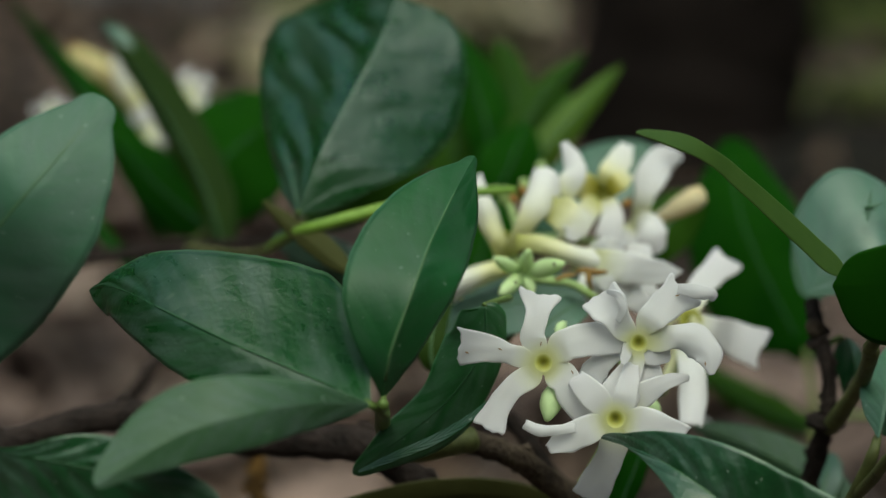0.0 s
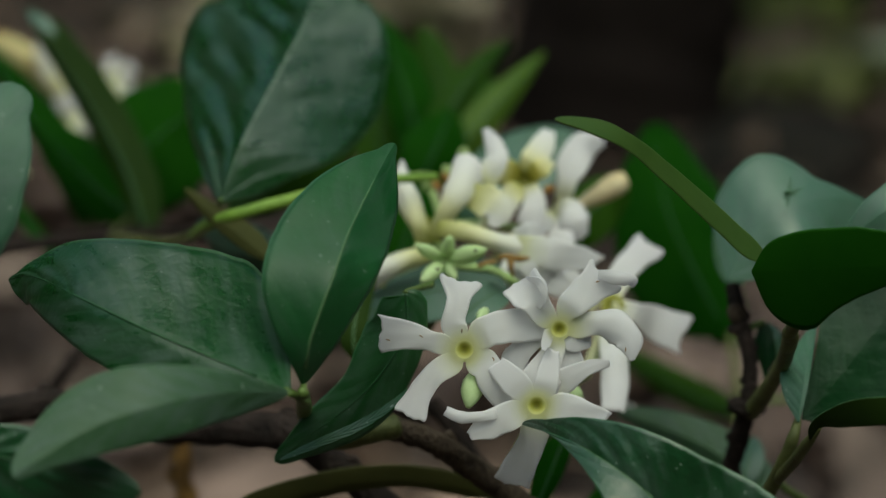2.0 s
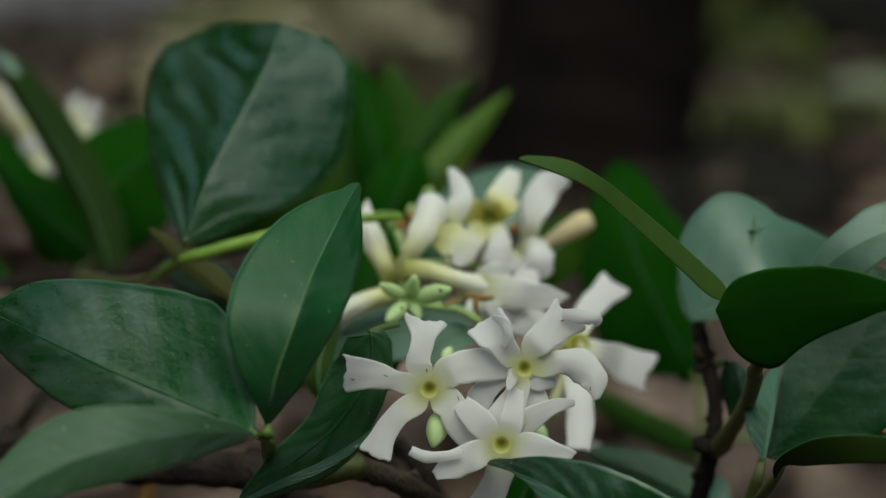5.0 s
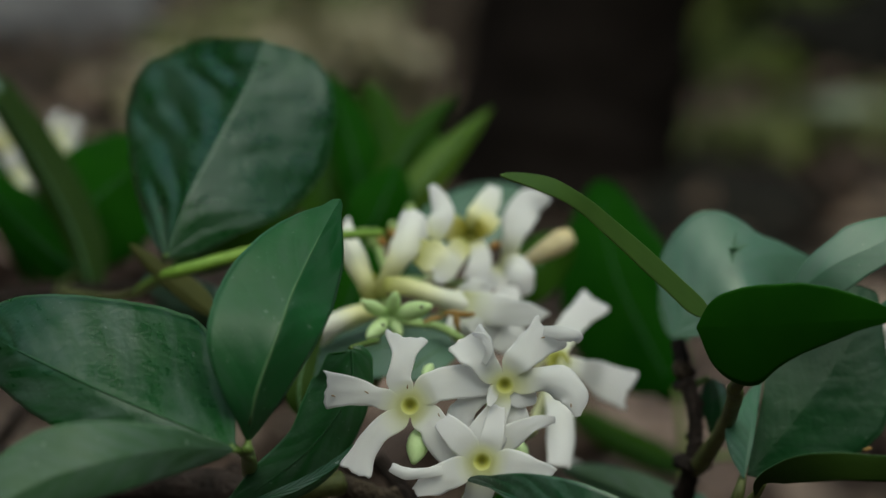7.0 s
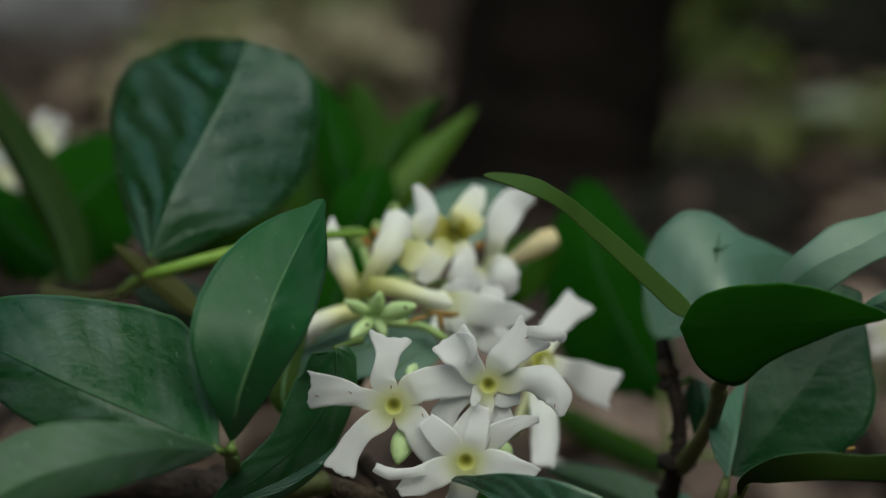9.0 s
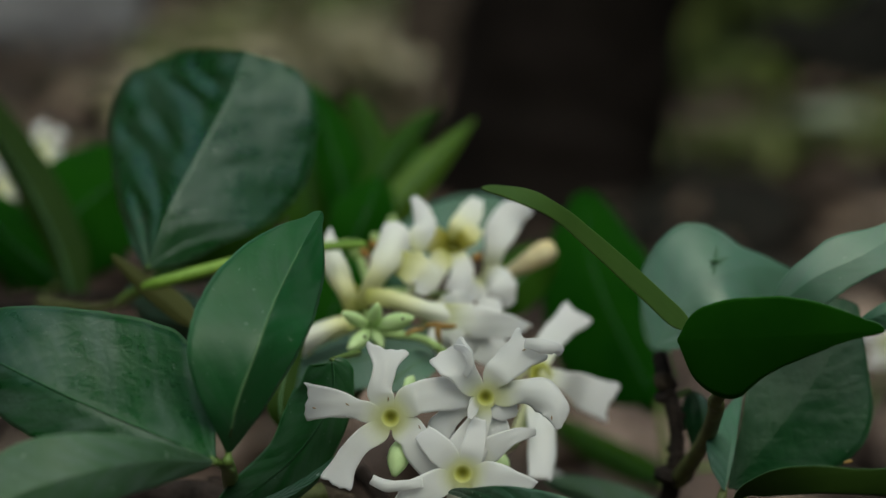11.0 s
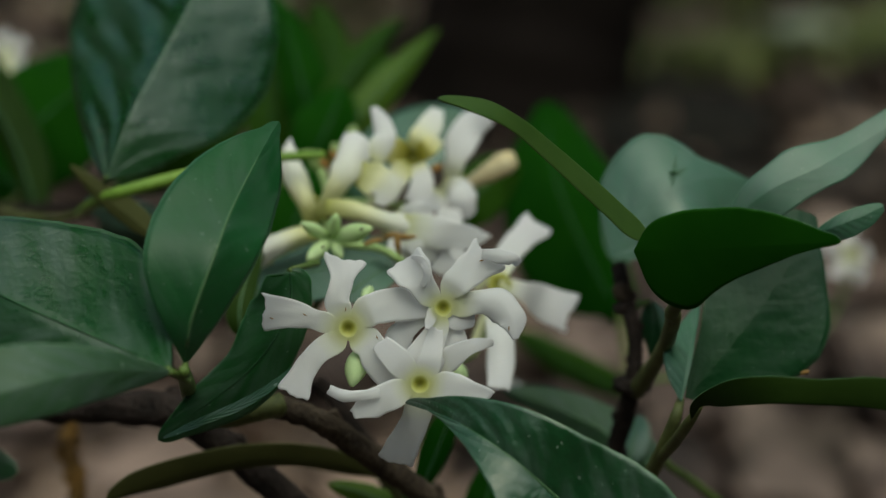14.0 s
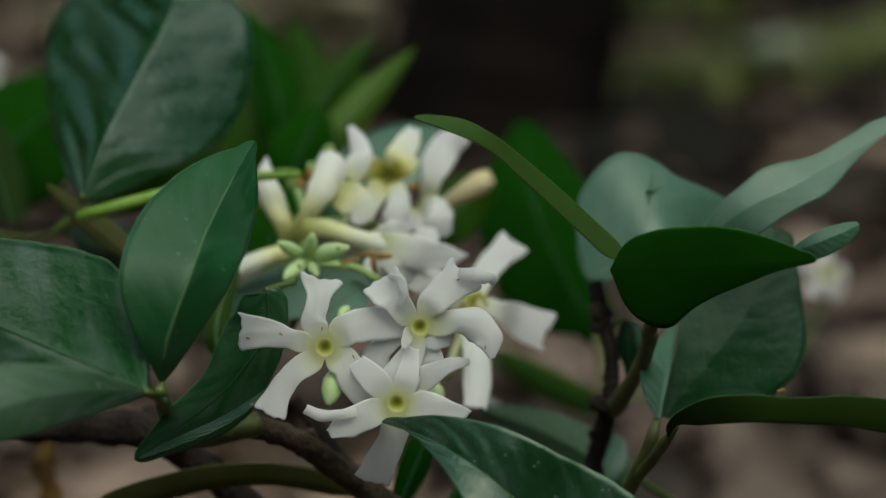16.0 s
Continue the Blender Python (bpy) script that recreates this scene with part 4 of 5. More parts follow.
low = empty("jasmine_shoot", (4.75, 36.27, 31.88), "green jasmine shoot with one large leaf", "plant shoot", "leafy jasmine shoots")
part("stem", tube_bm([(6.49, 42.75, 27.48), (5.64, 39.76, 29.82), (4.68, 35.94, 32.19)], [0.162, 0.126, 0.090], 10, 5, 0.1), STEM, low)
blade(low, [(4.63, 35.54, 32.32), (3.82, 35.24, 33.00), (2.82, 35.37, 33.78), (2.00, 35.50, 34.48), (1.18, 36.40, 34.78), (0.47, 37.66, 34.70)], [0.24, 0.57, 0.85, 0.82, 0.73, 0.52, 0.31, 0.14, 0.01], [0.83, 1.09, 1.17, 1.08, 0.93, 0.78, 0.60, 0.39, 0.17], -0.6, -0.2, 0.02, 0.03, (0.02, 0.06), (LEAF_PUCKER, LEAF_UNDER), rib=RIB, petiole=(5.64, 39.76, 29.82), seed=6.0, lanes=11, label="large green leaf with puckered veins")

under = empty("jasmine_shoot", (0.62, 43.13, 31.63), "small jasmine shoot with a leaf seen from its edge", "plant shoot", "leafy jasmine shoots")
part("stem", tube_bm([(0.48, 44.20, 30.75), (0.32, 43.12, 31.53), (0.06, 42.39, 32.04)], [0.090, 0.072, 0.063], 8, 4), STEM_BROWN, under)
blade(under, [(0.06, 42.39, 32.04), (-0.58, 42.43, 32.24), (-1.92, 41.68, 32.59), (-3.35, 41.24, 32.42), (-4.56, 40.78, 32.12)], [0.08, 0.16, 0.16, 0.14, 0.15, 0.14, 0.14, 0.14, 0.07], [0.08, 0.18, 0.26, 0.28, 0.27, 0.30, 0.31, 0.31, 0.27], 0.5, -0.3, 0.1, 0.02, 0.0, (LEAF_BRONZE, LEAF_BRONZE), False, seed=7.0, label="olive leaf seen almost edge-on")
leaf(under, (1.14, 43.78, 30.67), (0.01, 43.48, 31.30), (-0.89, 43.52, 31.55), 0.252, 0.198, 0.3, 0.3, 0.5, 0.6, 0.1, 0.05, 0.005, (LEAF_YOUNG, LEAF_UNDER), RIB, (0.48, 44.20, 30.75), seed=8.0)
leaf(under, (0.72, 43.10, 31.43), (1.15, 43.28, 32.48), (1.32, 43.75, 32.82), 0.306, 0.234, 0.3, 0.3, 0.5, 0.5, 0.1, 0.05, 0.0, (LEAF_UNDER, LEAF_TOP), RIB_DARK, seed=8.5)
leaf(under, (1.66, 43.72, 30.37), (1.97, 43.87, 31.18), (2.14, 44.38, 31.78), 0.360, 0.360, 0.3, 0.3, 0.5, 0.6, 0.1, 0.05, 0.0, (LEAF_UNDER, LEAF_TOP), RIB_DARK, seed=8.7)

# ---- the large round leaf and its neighbours ----
tall = empty("jasmine_shoot", (-5.66, 50.97, 34.60), "tall jasmine shoot with a large rounded leaf", "plant shoot", "leafy jasmine shoots")
part("stem", tube_bm([(-5.73, 47.25, 35.78), (-4.82, 43.93, 36.73), (-3.44, 43.81, 37.15), (-2.27, 44.41, 37.33), (-0.96, 44.43, 37.43)], [0.090, 0.117, 0.117, 0.099, 0.072], 10, 6, 0.08), STEM_LIME, tall, "bright yellow-green stem")
part("stem", tube_bm([(-8.20, 53.01, 34.66), (-6.83, 51.02, 34.89), (-6.00, 49.47, 35.34)], [0.099, 0.099, 0.090], 8, 5, 0.1), STEM_BROWN, tall)
blade(tall, [(-4.84, 43.98, 37.03), (-4.45, 44.55, 38.08), (-3.96, 45.50, 39.03), (-3.50, 46.42, 39.91), (-3.29, 47.32, 40.61)], [0.60, 1.15, 1.64, 2.07, 2.34, 2.41, 2.32, 2.12, 1.69], [0.62, 1.17, 1.57, 1.80, 1.92, 1.90, 1.76, 1.55, 1.18], 1.66, 0.40, 0.05, 0.015, (0.42, 0.03), (LEAF_DEEP, LEAF_UNDER), False, petiole=(-5.18, 45.80, 36.38), seed=9.0, lanes=5.5, blunt=0.95, label="large rounded dark leaf with glossy side veins")
leaf(tall, (-5.35, 49.57, 35.87), (-3.73, 49.72, 36.76), (-2.25, 51.60, 38.17), 0.360, 0.540, 0.3, 0.3, 0.5, 0.6, 0.1, 0.04, 0.0, (LEAF_BACK, LEAF_UNDER), RIB, (-5.42, 47.96, 35.97), seed=9.5, label="yellow-green leaf behind the rounded one")
blade(tall, [(-3.78, 42.33, 36.31), (-4.39, 43.19, 36.57), (-5.00, 44.05, 36.83), (-5.58, 44.92, 37.13)], [0.10, 0.16, 0.18, 0.18, 0.17, 0.15, 0.13, 0.10, 0.06], [0.16, 0.24, 0.26, 0.26, 0.24, 0.20, 0.17, 0.13, 0.08], 0.3, 0.3, 0.2, 0.03, 0.0, (LEAF_BRONZE, LEAF_TOP), False, seed=10.0, label="narrow folded olive leaf")
leaf(tall, (-3.99, 47.87, 35.46), (-4.98, 47.91, 35.67), (-5.87, 49.13, 35.66), 0.360, 0.306, 0.3, 0.3, 0.5, 0.5, 0.1, 0.04, 0.0, (LEAF_SHEEN_PAINTED, LEAF_UNDER), RIB, seed=10.5)
leaf(tall, (-3.62, 48.50, 34.54), (-4.58, 48.70, 34.95), (-5.61, 49.00, 35.29), 0.55, 0.62, 0.7, -0.5, 0.5, 0.5, 0.1, 0.04, 0.0, (LEAF_EDGE, LEAF_UNDER), RIB, seed=10.7, label="greyish green leaf below the bright stem")

# ---- dark leaves far back, with a fading flower ----
back = empty("jasmine_shoot", (-8.25, 53.40, 34.58), "dark-green jasmine shoot deep in the shrub", "plant shoot", "leafy jasmine shoots")
part("stem", tube_bm([(-8.20, 53.01, 34.66), (-8.41, 55.79, 34.31), (-8.18, 57.42, 34.34), (-8.02, 58.25, 34.46)], [0.090, 0.081, 0.081, 0.063], 8, 4), STEM_BROWN, back)
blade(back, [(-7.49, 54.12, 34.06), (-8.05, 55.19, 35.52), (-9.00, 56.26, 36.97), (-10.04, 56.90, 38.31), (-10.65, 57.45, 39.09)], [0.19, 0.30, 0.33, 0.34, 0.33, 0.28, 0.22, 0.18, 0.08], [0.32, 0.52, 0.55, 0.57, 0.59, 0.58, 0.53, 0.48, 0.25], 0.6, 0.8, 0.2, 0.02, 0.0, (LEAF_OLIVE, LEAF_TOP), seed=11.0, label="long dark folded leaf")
blade(back, [(-9.70, 55.80, 38.68), (-9.94, 56.00, 38.88), (-10.18, 56.20, 39.03), (-10.45, 56.50, 39.14)], [0.05, 0.10, 0.14, 0.16, 0.16, 0.14, 0.12, 0.10, 0.08], [0.05, 0.09, 0.12, 0.14, 0.14, 0.13, 0.11, 0.09, 0.07], -0.5, 0.8, 0.0, 0.02, 0.0, (LEAF_SHEEN_PAINTED, LEAF_UNDER), False, blunt=0.8, seed=11.5, label="pale turned-over tip of a dark leaf")
blade(back, [(-9.69, 58.92, 33.64), (-10.68, 59.66, 35.51), (-11.97, 60.78, 37.29), (-13.19, 61.82, 38.57), (-14.27, 62.41, 39.57)], [0.15, 0.23, 0.26, 0.30, 0.33, 0.31, 0.25, 0.15, 0.00], [0.64, 0.73, 0.65, 0.49, 0.31, 0.16, 0.08, 0.03, 0.01], 0.6, 0.6, 0.2, 0.02, 0.0, (LEAF_UNDER, LEAF_TOP), seed=12.0)
blade(back, [(-9.24, 57.37, 34.07), (-8.18, 57.65, 35.64), (-7.22, 58.60, 36.44), (-5.95, 59.49, 36.86)], [0.35, 0.70, 1.05, 1.24, 1.35, 1.20, 1.01, 0.67, 0.36], [0.65, 1.17, 1.44, 1.48, 1.45, 1.36, 1.25, 0.89, 0.46], 0.3, 0.3, 0.1, 0.02, 0.0, (LEAF_UNDER, LEAF_TOP), seed=13.0)
leaf(back, (-7.74, 56.57, 34.10), (-9.37, 57.56, 35.11), (-10.85, 59.37, 36.18), 0.558, 0.810, 0.3, 0.3, 0.45, 0.5, 0.1, 0.02, 0.0, (LEAF_UNDER, LEAF_TOP), RIB_DARK, seed=13.5)
leaf(back, (-9.90, 56.45, 33.45), (-10.70, 56.98, 34.14), (-11.24, 57.51, 34.85), 0.180, 0.198, 0.3, 0.3, 0.45, 0.5, 0.1, 0.02, 0.0, (LEAF_UNDER, LEAF_TOP), RIB_DARK, seed=13.7)

# ---- young leaves behind the flowers ----
young = empty("jasmine_shoot", (-1.29, 55.90, 34.91), "young yellow-green jasmine shoot", "plant shoot", "leafy jasmine shoots")
part("stem", tube_bm([(-4.19, 50.26, 35.21), (-2.53, 55.07, 34.80), (-1.55, 55.99, 35.42), (-1.23, 56.10, 36.04)], [0.081, 0.090, 0.081, 0.063], 8, 4), STEM, young)
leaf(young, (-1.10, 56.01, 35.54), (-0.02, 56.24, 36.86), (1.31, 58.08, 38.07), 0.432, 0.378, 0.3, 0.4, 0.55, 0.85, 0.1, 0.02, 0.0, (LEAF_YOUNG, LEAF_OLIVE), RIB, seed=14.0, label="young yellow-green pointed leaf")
leaf(young, (-1.58, 57.59, 35.27), (-0.74, 58.29, 36.97), (0.47, 59.71, 38.12), 0.414, 0.360, 0.3, 0.4, 0.55, 0.75, 0.1, 0.02, 0.0, (LEAF_BACK, LEAF_UNDER), RIB, seed=15.0)
leaf(young, (-1.60, 58.34, 34.95), (-1.94, 58.68, 36.84), (-2.75, 60.62, 38.64), 0.540, 0.630, 0.3, 0.4, 0.5, 0.6, 0.1, 0.02, 0.0, (LEAF_UNDER, LEAF_TOP), RIB_DARK, seed=16.0)
leaf(young, (-1.78, 55.13, 35.18), (-1.22, 55.31, 36.17), (-0.92, 56.26, 36.99), 0.765, 0.675, 0.3, 0.4, 0.45, 0.5, 0.1, 0.02, 0.0, (LEAF_UNDER, LEAF_TOP), RIB_DARK, seed=17.0)

leaf(young, (-1.94, 59.14, 34.86), (-2.17, 60.23, 36.48), (-2.98, 61.79, 38.37), 0.675, 0.630, 0.2, 0.2, 0.45, 0.5, 0.1, 0.03, 0.0, (LEAF_UNDER, LEAF_TOP), RIB_DARK, seed=17.3)
leaf(young, (-1.28, 59.93, 34.72), (-1.16, 61.05, 36.50), (-1.74, 62.16, 38.19), 0.630, 0.540, 0.2, 0.2, 0.45, 0.5, 0.1, 0.03, 0.0, (LEAF_BACK, LEAF_UNDER), RIB_DARK, seed=17.6)
leaf(young, (-2.48, 59.09, 34.59), (-2.64, 59.35, 36.06), (-2.48, 60.81, 37.44), 0.675, 0.630, 0.2, 0.2, 0.45, 0.5, 0.1, 0.03, 0.0, (LEAF_BACK, LEAF_UNDER), RIB_DARK, seed=17.7)
leaf(young, (-0.88, 60.27, 34.39), (-0.54, 60.93, 35.82), (0.09, 62.34, 36.89), 0.558, 0.558, 0.2, 0.2, 0.45, 0.5, 0.1, 0.03, 0.0, (LEAF_BACK, LEAF_UNDER), RIB_DARK, seed=17.8)
leaf(young, (-2.01, 52.50, 33.86), (-1.76, 53.00, 34.75), (-1.32, 54.00, 35.62), 0.62, 0.66, 0.2, 0.2, 0.45, 0.5, 0.1, 0.03, 0.0, (LEAF_UNDER, LEAF_TOP), RIB_DARK, seed=17.9)
leaf(young, (-0.79, 52.00, 34.82), (-0.44, 52.50, 35.34), (0.04, 53.00, 35.98), 0.50, 0.50, 0.2, 0.2, 0.45, 0.5, 0.1, 0.03, 0.0, (LEAF_BACK, LEAF_UNDER), RIB_DARK, seed=17.95)

pale = empty("jasmine_shoot", (0.08, 50.19, 34.78), "jasmine leaves behind the flowers, some with pale sky sheen in their colour", "plant shoot", "leafy jasmine shoots")
part("stem", tube_bm([(-1.28, 44.02, 34.36), (-1.03, 44.11, 34.87), (-0.47, 45.37, 35.12), (0.13, 49.40, 34.94), (0.32, 51.09, 35.31)], [0.081, 0.081, 0.072, 0.072, 0.054], 8, 4), STEM_BROWN, pale)
leaf(pale, (-0.74, 51.13, 35.54), (0.43, 51.30, 36.48), (1.91, 52.20, 36.98), 0.630, 0.765, 0.9, -0.6, 0.45, 0.45, 0.1, 0.03, 0.0, (LEAF_SHEEN_PAINTED, LEAF_UNDER), RIB, seed=18.0)
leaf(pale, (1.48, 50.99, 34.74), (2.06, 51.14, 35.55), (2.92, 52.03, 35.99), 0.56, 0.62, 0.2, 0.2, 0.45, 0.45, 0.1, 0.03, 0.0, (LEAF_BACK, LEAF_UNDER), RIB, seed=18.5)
leaf(pale, (-2.42, 44.50, 34.77), (-1.08, 44.20, 35.37), (0.30, 43.82, 35.51), 0.558, 0.522, 0.9, -0.8, 0.5, 0.35, 0.1, 0.03, 0.0, (LEAF_SHEEN_PAINTED, LEAF_UNDER), RIB, seed=19.0, label="leaf under the flowers with bluish sky sheen in its colour")
leaf(pale, (-0.62, 42.30, 35.26), (-0.20, 42.50, 35.55), (0.22, 43.00, 35.72), 0.300, 0.300, 0.8, -0.8, 0.5, 0.35, 0.1, 0.02, 0.0, (LEAF_SHEEN_PAINTED, LEAF_UNDER), RIB, seed=19.2)
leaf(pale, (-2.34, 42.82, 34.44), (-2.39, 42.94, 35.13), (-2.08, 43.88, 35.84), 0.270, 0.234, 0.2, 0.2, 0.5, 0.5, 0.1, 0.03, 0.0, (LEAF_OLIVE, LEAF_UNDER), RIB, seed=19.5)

# ---- the shoot on the dark upright stem ----
upright = branch([(4.24, 44.00, 30.62), (4.28, 43.40, 32.20), (4.39, 43.00, 32.98), (4.47, 42.70, 33.65), (4.53, 42.70, 34.11), (4.49, 42.80, 34.65), (4.35, 43.00, 35.16), (4.26, 43.40, 35.64)], [0.17, 0.16, 0.17, 0.15, 0.13, 0.13, 0.15, 0.13], "dark upright jasmine stem carrying broad leaves", name="jasmine_shoot", category="plant shoot", to_ground=(2.5, 47.0),
                 nodes=[((4.32, 42.95, 34.97), (0.1, 0, 1), 0.15), ((4.47, 42.70, 33.65), (0.1, 0, 1.4), 0.29)])
part("leaf_scar", tube_bm([(4.34, 42.95, 35.16), (4.31, 42.95, 35.22), (4.28, 42.97, 35.31), (4.28, 43.00, 35.39)], [0.13, 0.17, 0.165, 0.13], 12, 4, 0.2), BARK_BUFF, upright, "tan leaf scar round a dark stem")
part("side_stem", tube_bm([(4.56, 42.60, 33.58), (4.74, 41.20, 34.48), (4.78, 40.00, 35.14), (4.73, 38.80, 35.81), (4.68, 38.50, 35.98), (4.82, 37.55, 36.55)], [0.17, 0.14, 0.13, 0.13, 0.12, 0.07], 10, 5, 0.1), STEM_BROWN, upright)
part("side_stem", tube_bm([(4.40, 41.50, 31.70), (4.63, 40.20, 32.88), (4.76, 39.60, 33.53), (4.87, 39.30, 34.02), (4.97, 39.50, 34.27)], [0.15, 0.13, 0.115, 0.10, 0.06], 10, 5, 0.1), STEM_BROWN, upright)
part("side_stem", tube_bm([(4.71, 39.90, 33.15), (4.84, 38.80, 33.79), (4.92, 37.90, 34.33), (5.06, 37.50, 34.71)], [0.10, 0.10, 0.09, 0.03], 10, 5, 0.1), STEM_BROWN, upright)
blade(upright, [(4.40, 39.20, 36.94), (3.61, 38.73, 37.73), (2.62, 38.07, 38.63), (1.83, 37.37, 39.27), (0.94, 36.82, 39.60)], [0.19, 0.20, 0.19, 0.16, 0.13, 0.10, 0.10, 0.10, 0.05], [0.11, 0.11, 0.12, 0.13, 0.14, 0.15, 0.14, 0.15, 0.10], -0.8, 0.8, 0.0, 0.01, 0.0, (LEAF_LIME, LEAF_LIME), False, seed=20.0, label="long olive leaf seen from its edge")
blade(upright, [(4.05, 42.27, 36.00), (4.50, 42.40, 36.77), (5.09, 42.48, 37.20), (5.86, 43.21, 37.27), (6.66, 43.89, 37.04)], [0.28, 0.67, 0.89, 1.01, 1.04, 0.80, 0.37, 0.21, 0.10], [0.56, 0.94, 0.99, 1.04, 1.06, 1.06, 1.04, 1.03, 0.82], 0.8, -0.55, 0.05, 0.03, 0.02, (LEAF_SHEEN_PAINTED, LEAF_UNDER), False, seed=21.0, lanes=6, label="rounded leaf with pale sky sheen in its colour and a dark star-shaped mark")
blade(upright, [(3.96, 37.60, 37.13), (4.69, 37.20, 37.25), (5.41, 36.80, 37.37), (6.11, 36.40, 37.49), (6.86, 36.10, 37.59)], [0.40, 0.55, 0.60, 0.60, 0.60, 0.55, 0.47, 0.35, 0.18], [0.62, 0.90, 0.93, 0.68, 0.50, 0.38, 0.27, 0.15, 0.07], -0.2, 0.3, 0.1, 0.02, 0.004, (LEAF_UNDER, LEAF_TOP), False, seed=22.0, label="dark-green underside of a cupped leaf")
blade(upright, [(6.52, 36.60, 37.59), (6.86, 36.40, 37.78), (7.23, 36.40, 37.93), (7.55, 36.50, 38.06)], [0.06, 0.10, 0.13, 0.15, 0.16, 0.16, 0.14, 0.12, 0.08], [0.12, 0.19, 0.23, 0.24, 0.24, 0.22, 0.20, 0.16, 0.10], 0.5, 0.1, 0.1, 0.02, 0.0, mats=(LEAF_EDGE, LEAF_UNDER), blunt=0.9, seed=23.0, rib=False, label="upturned tip of a glossy leaf")
blade(upright, [(5.65, 40.41, 36.89), (6.37, 40.12, 37.60), (7.18, 40.19, 37.99), (8.01, 40.66, 38.35), (9.29, 41.18, 38.98)], [0.17, 0.30, 0.36, 0.45, 0.42, 0.32, 0.26, 0.26, 0.25], [0.28, 0.45, 0.45, 0.39, 0.36, 0.38, 0.31, 0.15, 0.02], 0.65, -0.2, 0.05, 0.03, 0.008, (LEAF_SHEEN_PAINTED, LEAF_UNDER), False, seed=24.0, label="long wavy-edged leaf with pale sky sheen in its colour")
blade(upright, [(5.15, 40.35, 34.05), (5.79, 40.62, 34.71), (6.48, 41.00, 35.50), (7.10, 41.50, 36.27), (7.49, 42.10, 36.81)], [0.22, 0.44, 0.65, 0.91, 1.11, 1.17, 1.11, 0.98, 0.56], [0.50, 0.88, 1.06, 1.24, 1.28, 1.13, 0.77, 0.45, 0.17], 0.10, 0.05, 0.0, 0.03, 0.018, (LEAF_SLATE, LEAF_UNDER), False, seed=25.0, label="broad dark leaf with a pale midrib")
blade(upright, [(4.95, 39.30, 34.29), (5.05, 39.60, 34.72), (5.21, 40.20, 35.14), (5.46, 41.20, 35.53)], [0.10, 0.22, 0.31, 0.36, 0.36, 0.31, 0.24, 0.16, 0.08], [0.03, 0.05, 0.06, 0.07, 0.07, 0.07, 0.06, 0.05, 0.03], 0.9, 0.1, 0.05, 0.02, 0.0, (LEAF_EDGE, LEAF_UNDER), False, seed=25.5, label="pale turned-up half of a broad leaf")
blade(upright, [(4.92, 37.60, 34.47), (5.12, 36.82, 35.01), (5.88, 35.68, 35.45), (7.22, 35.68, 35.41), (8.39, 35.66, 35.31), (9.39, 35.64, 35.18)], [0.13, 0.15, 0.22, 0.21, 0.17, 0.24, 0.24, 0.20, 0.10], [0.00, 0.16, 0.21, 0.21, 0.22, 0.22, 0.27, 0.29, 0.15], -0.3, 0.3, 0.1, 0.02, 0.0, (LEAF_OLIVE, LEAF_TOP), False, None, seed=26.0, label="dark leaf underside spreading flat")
blade(upright, [(4.79, 43.30, 35.04), (4.86, 43.10, 34.73), (4.85, 43.00, 34.40), (4.82, 43.00, 34.04)], [0.08, 0.16, 0.20, 0.22, 0.21, 0.18, 0.13, 0.08, 0.04], [0.08, 0.16, 0.21, 0.23, 0.22, 0.19, 0.14, 0.09, 0.04], 0.2, 0.5, 0.1, 0.02, 0.0, (LEAF_SLATE, LEAF_UNDER), False, petiole=(4.45, 43.00, 34.91), seed=27.0, label="small drooping leaf beside a dark stem")
blade(upright, [(4.86, 43.00, 35.08), (5.00, 42.80, 34.91), (5.02, 42.70, 34.63), (4.97, 42.70, 34.32)], [0.02, 0.05, 0.07, 0.08, 0.08, 0.07, 0.05, 0.03, 0.02], [0.02, 0.05, 0.07, 0.08, 0.08, 0.07, 0.05, 0.03, 0.02], 1.2, -0.8, 0.0, 0.02, 0.0, (LEAF_SHEEN_PAINTED, LEAF_UNDER), False, seed=27.5, label="pale rolled rim of a small leaf")
leaf(upright, (4.44, 44.62, 35.43), (4.40, 45.49, 35.76), (4.30, 46.40, 36.33), 0.270, 0.306, 0.2, 0.3, 0.5, 0.5, 0.2, 0.03, 0.0, (LEAF_PALE, LEAF_UNDER), RIB, seed=29.0)
leaf(upright, (4.54, 44.20, 31.70), (4.71, 44.40, 32.12), (4.79, 45.00, 32.44), 0.22, 0.26, 0.7, -0.7, 0.5, 0.5, 0.2, 0.02, 0.0, (LEAF_SHEEN_PAINTED, LEAF_UNDER), RIB, seed=29.5, label="pale leaf half hidden by a dark stem")
leaf(upright, (5.02, 43.99, 31.66), (4.00, 44.91, 32.26), (2.35, 45.83, 32.70), 0.378, 0.468, 0.2, 0.3, 0.4, 0.6, 0.2, 0.03, 0.0, (LEAF_PALE, LEAF_UNDER), RIB, seed=30.0)
part("side_stem", tube_bm([(5.15, 44.40, 31.89), (5.41, 44.74, 31.54), (5.98, 45.46, 30.99), (6.95, 46.10, 30.02), (8.06, 46.68, 28.68)], [0.054, 0.072, 0.081, 0.081, 0.081], 8, 5, 0.1), STEM, upright, "thin bright green side stem")
part("dried_fleck", blob_bm((7.02, 40.20, 34.52), (7.17, 40.20, 34.56), 0.032), ORANGE, upright, "orange dried fleck on a leaf's edge")

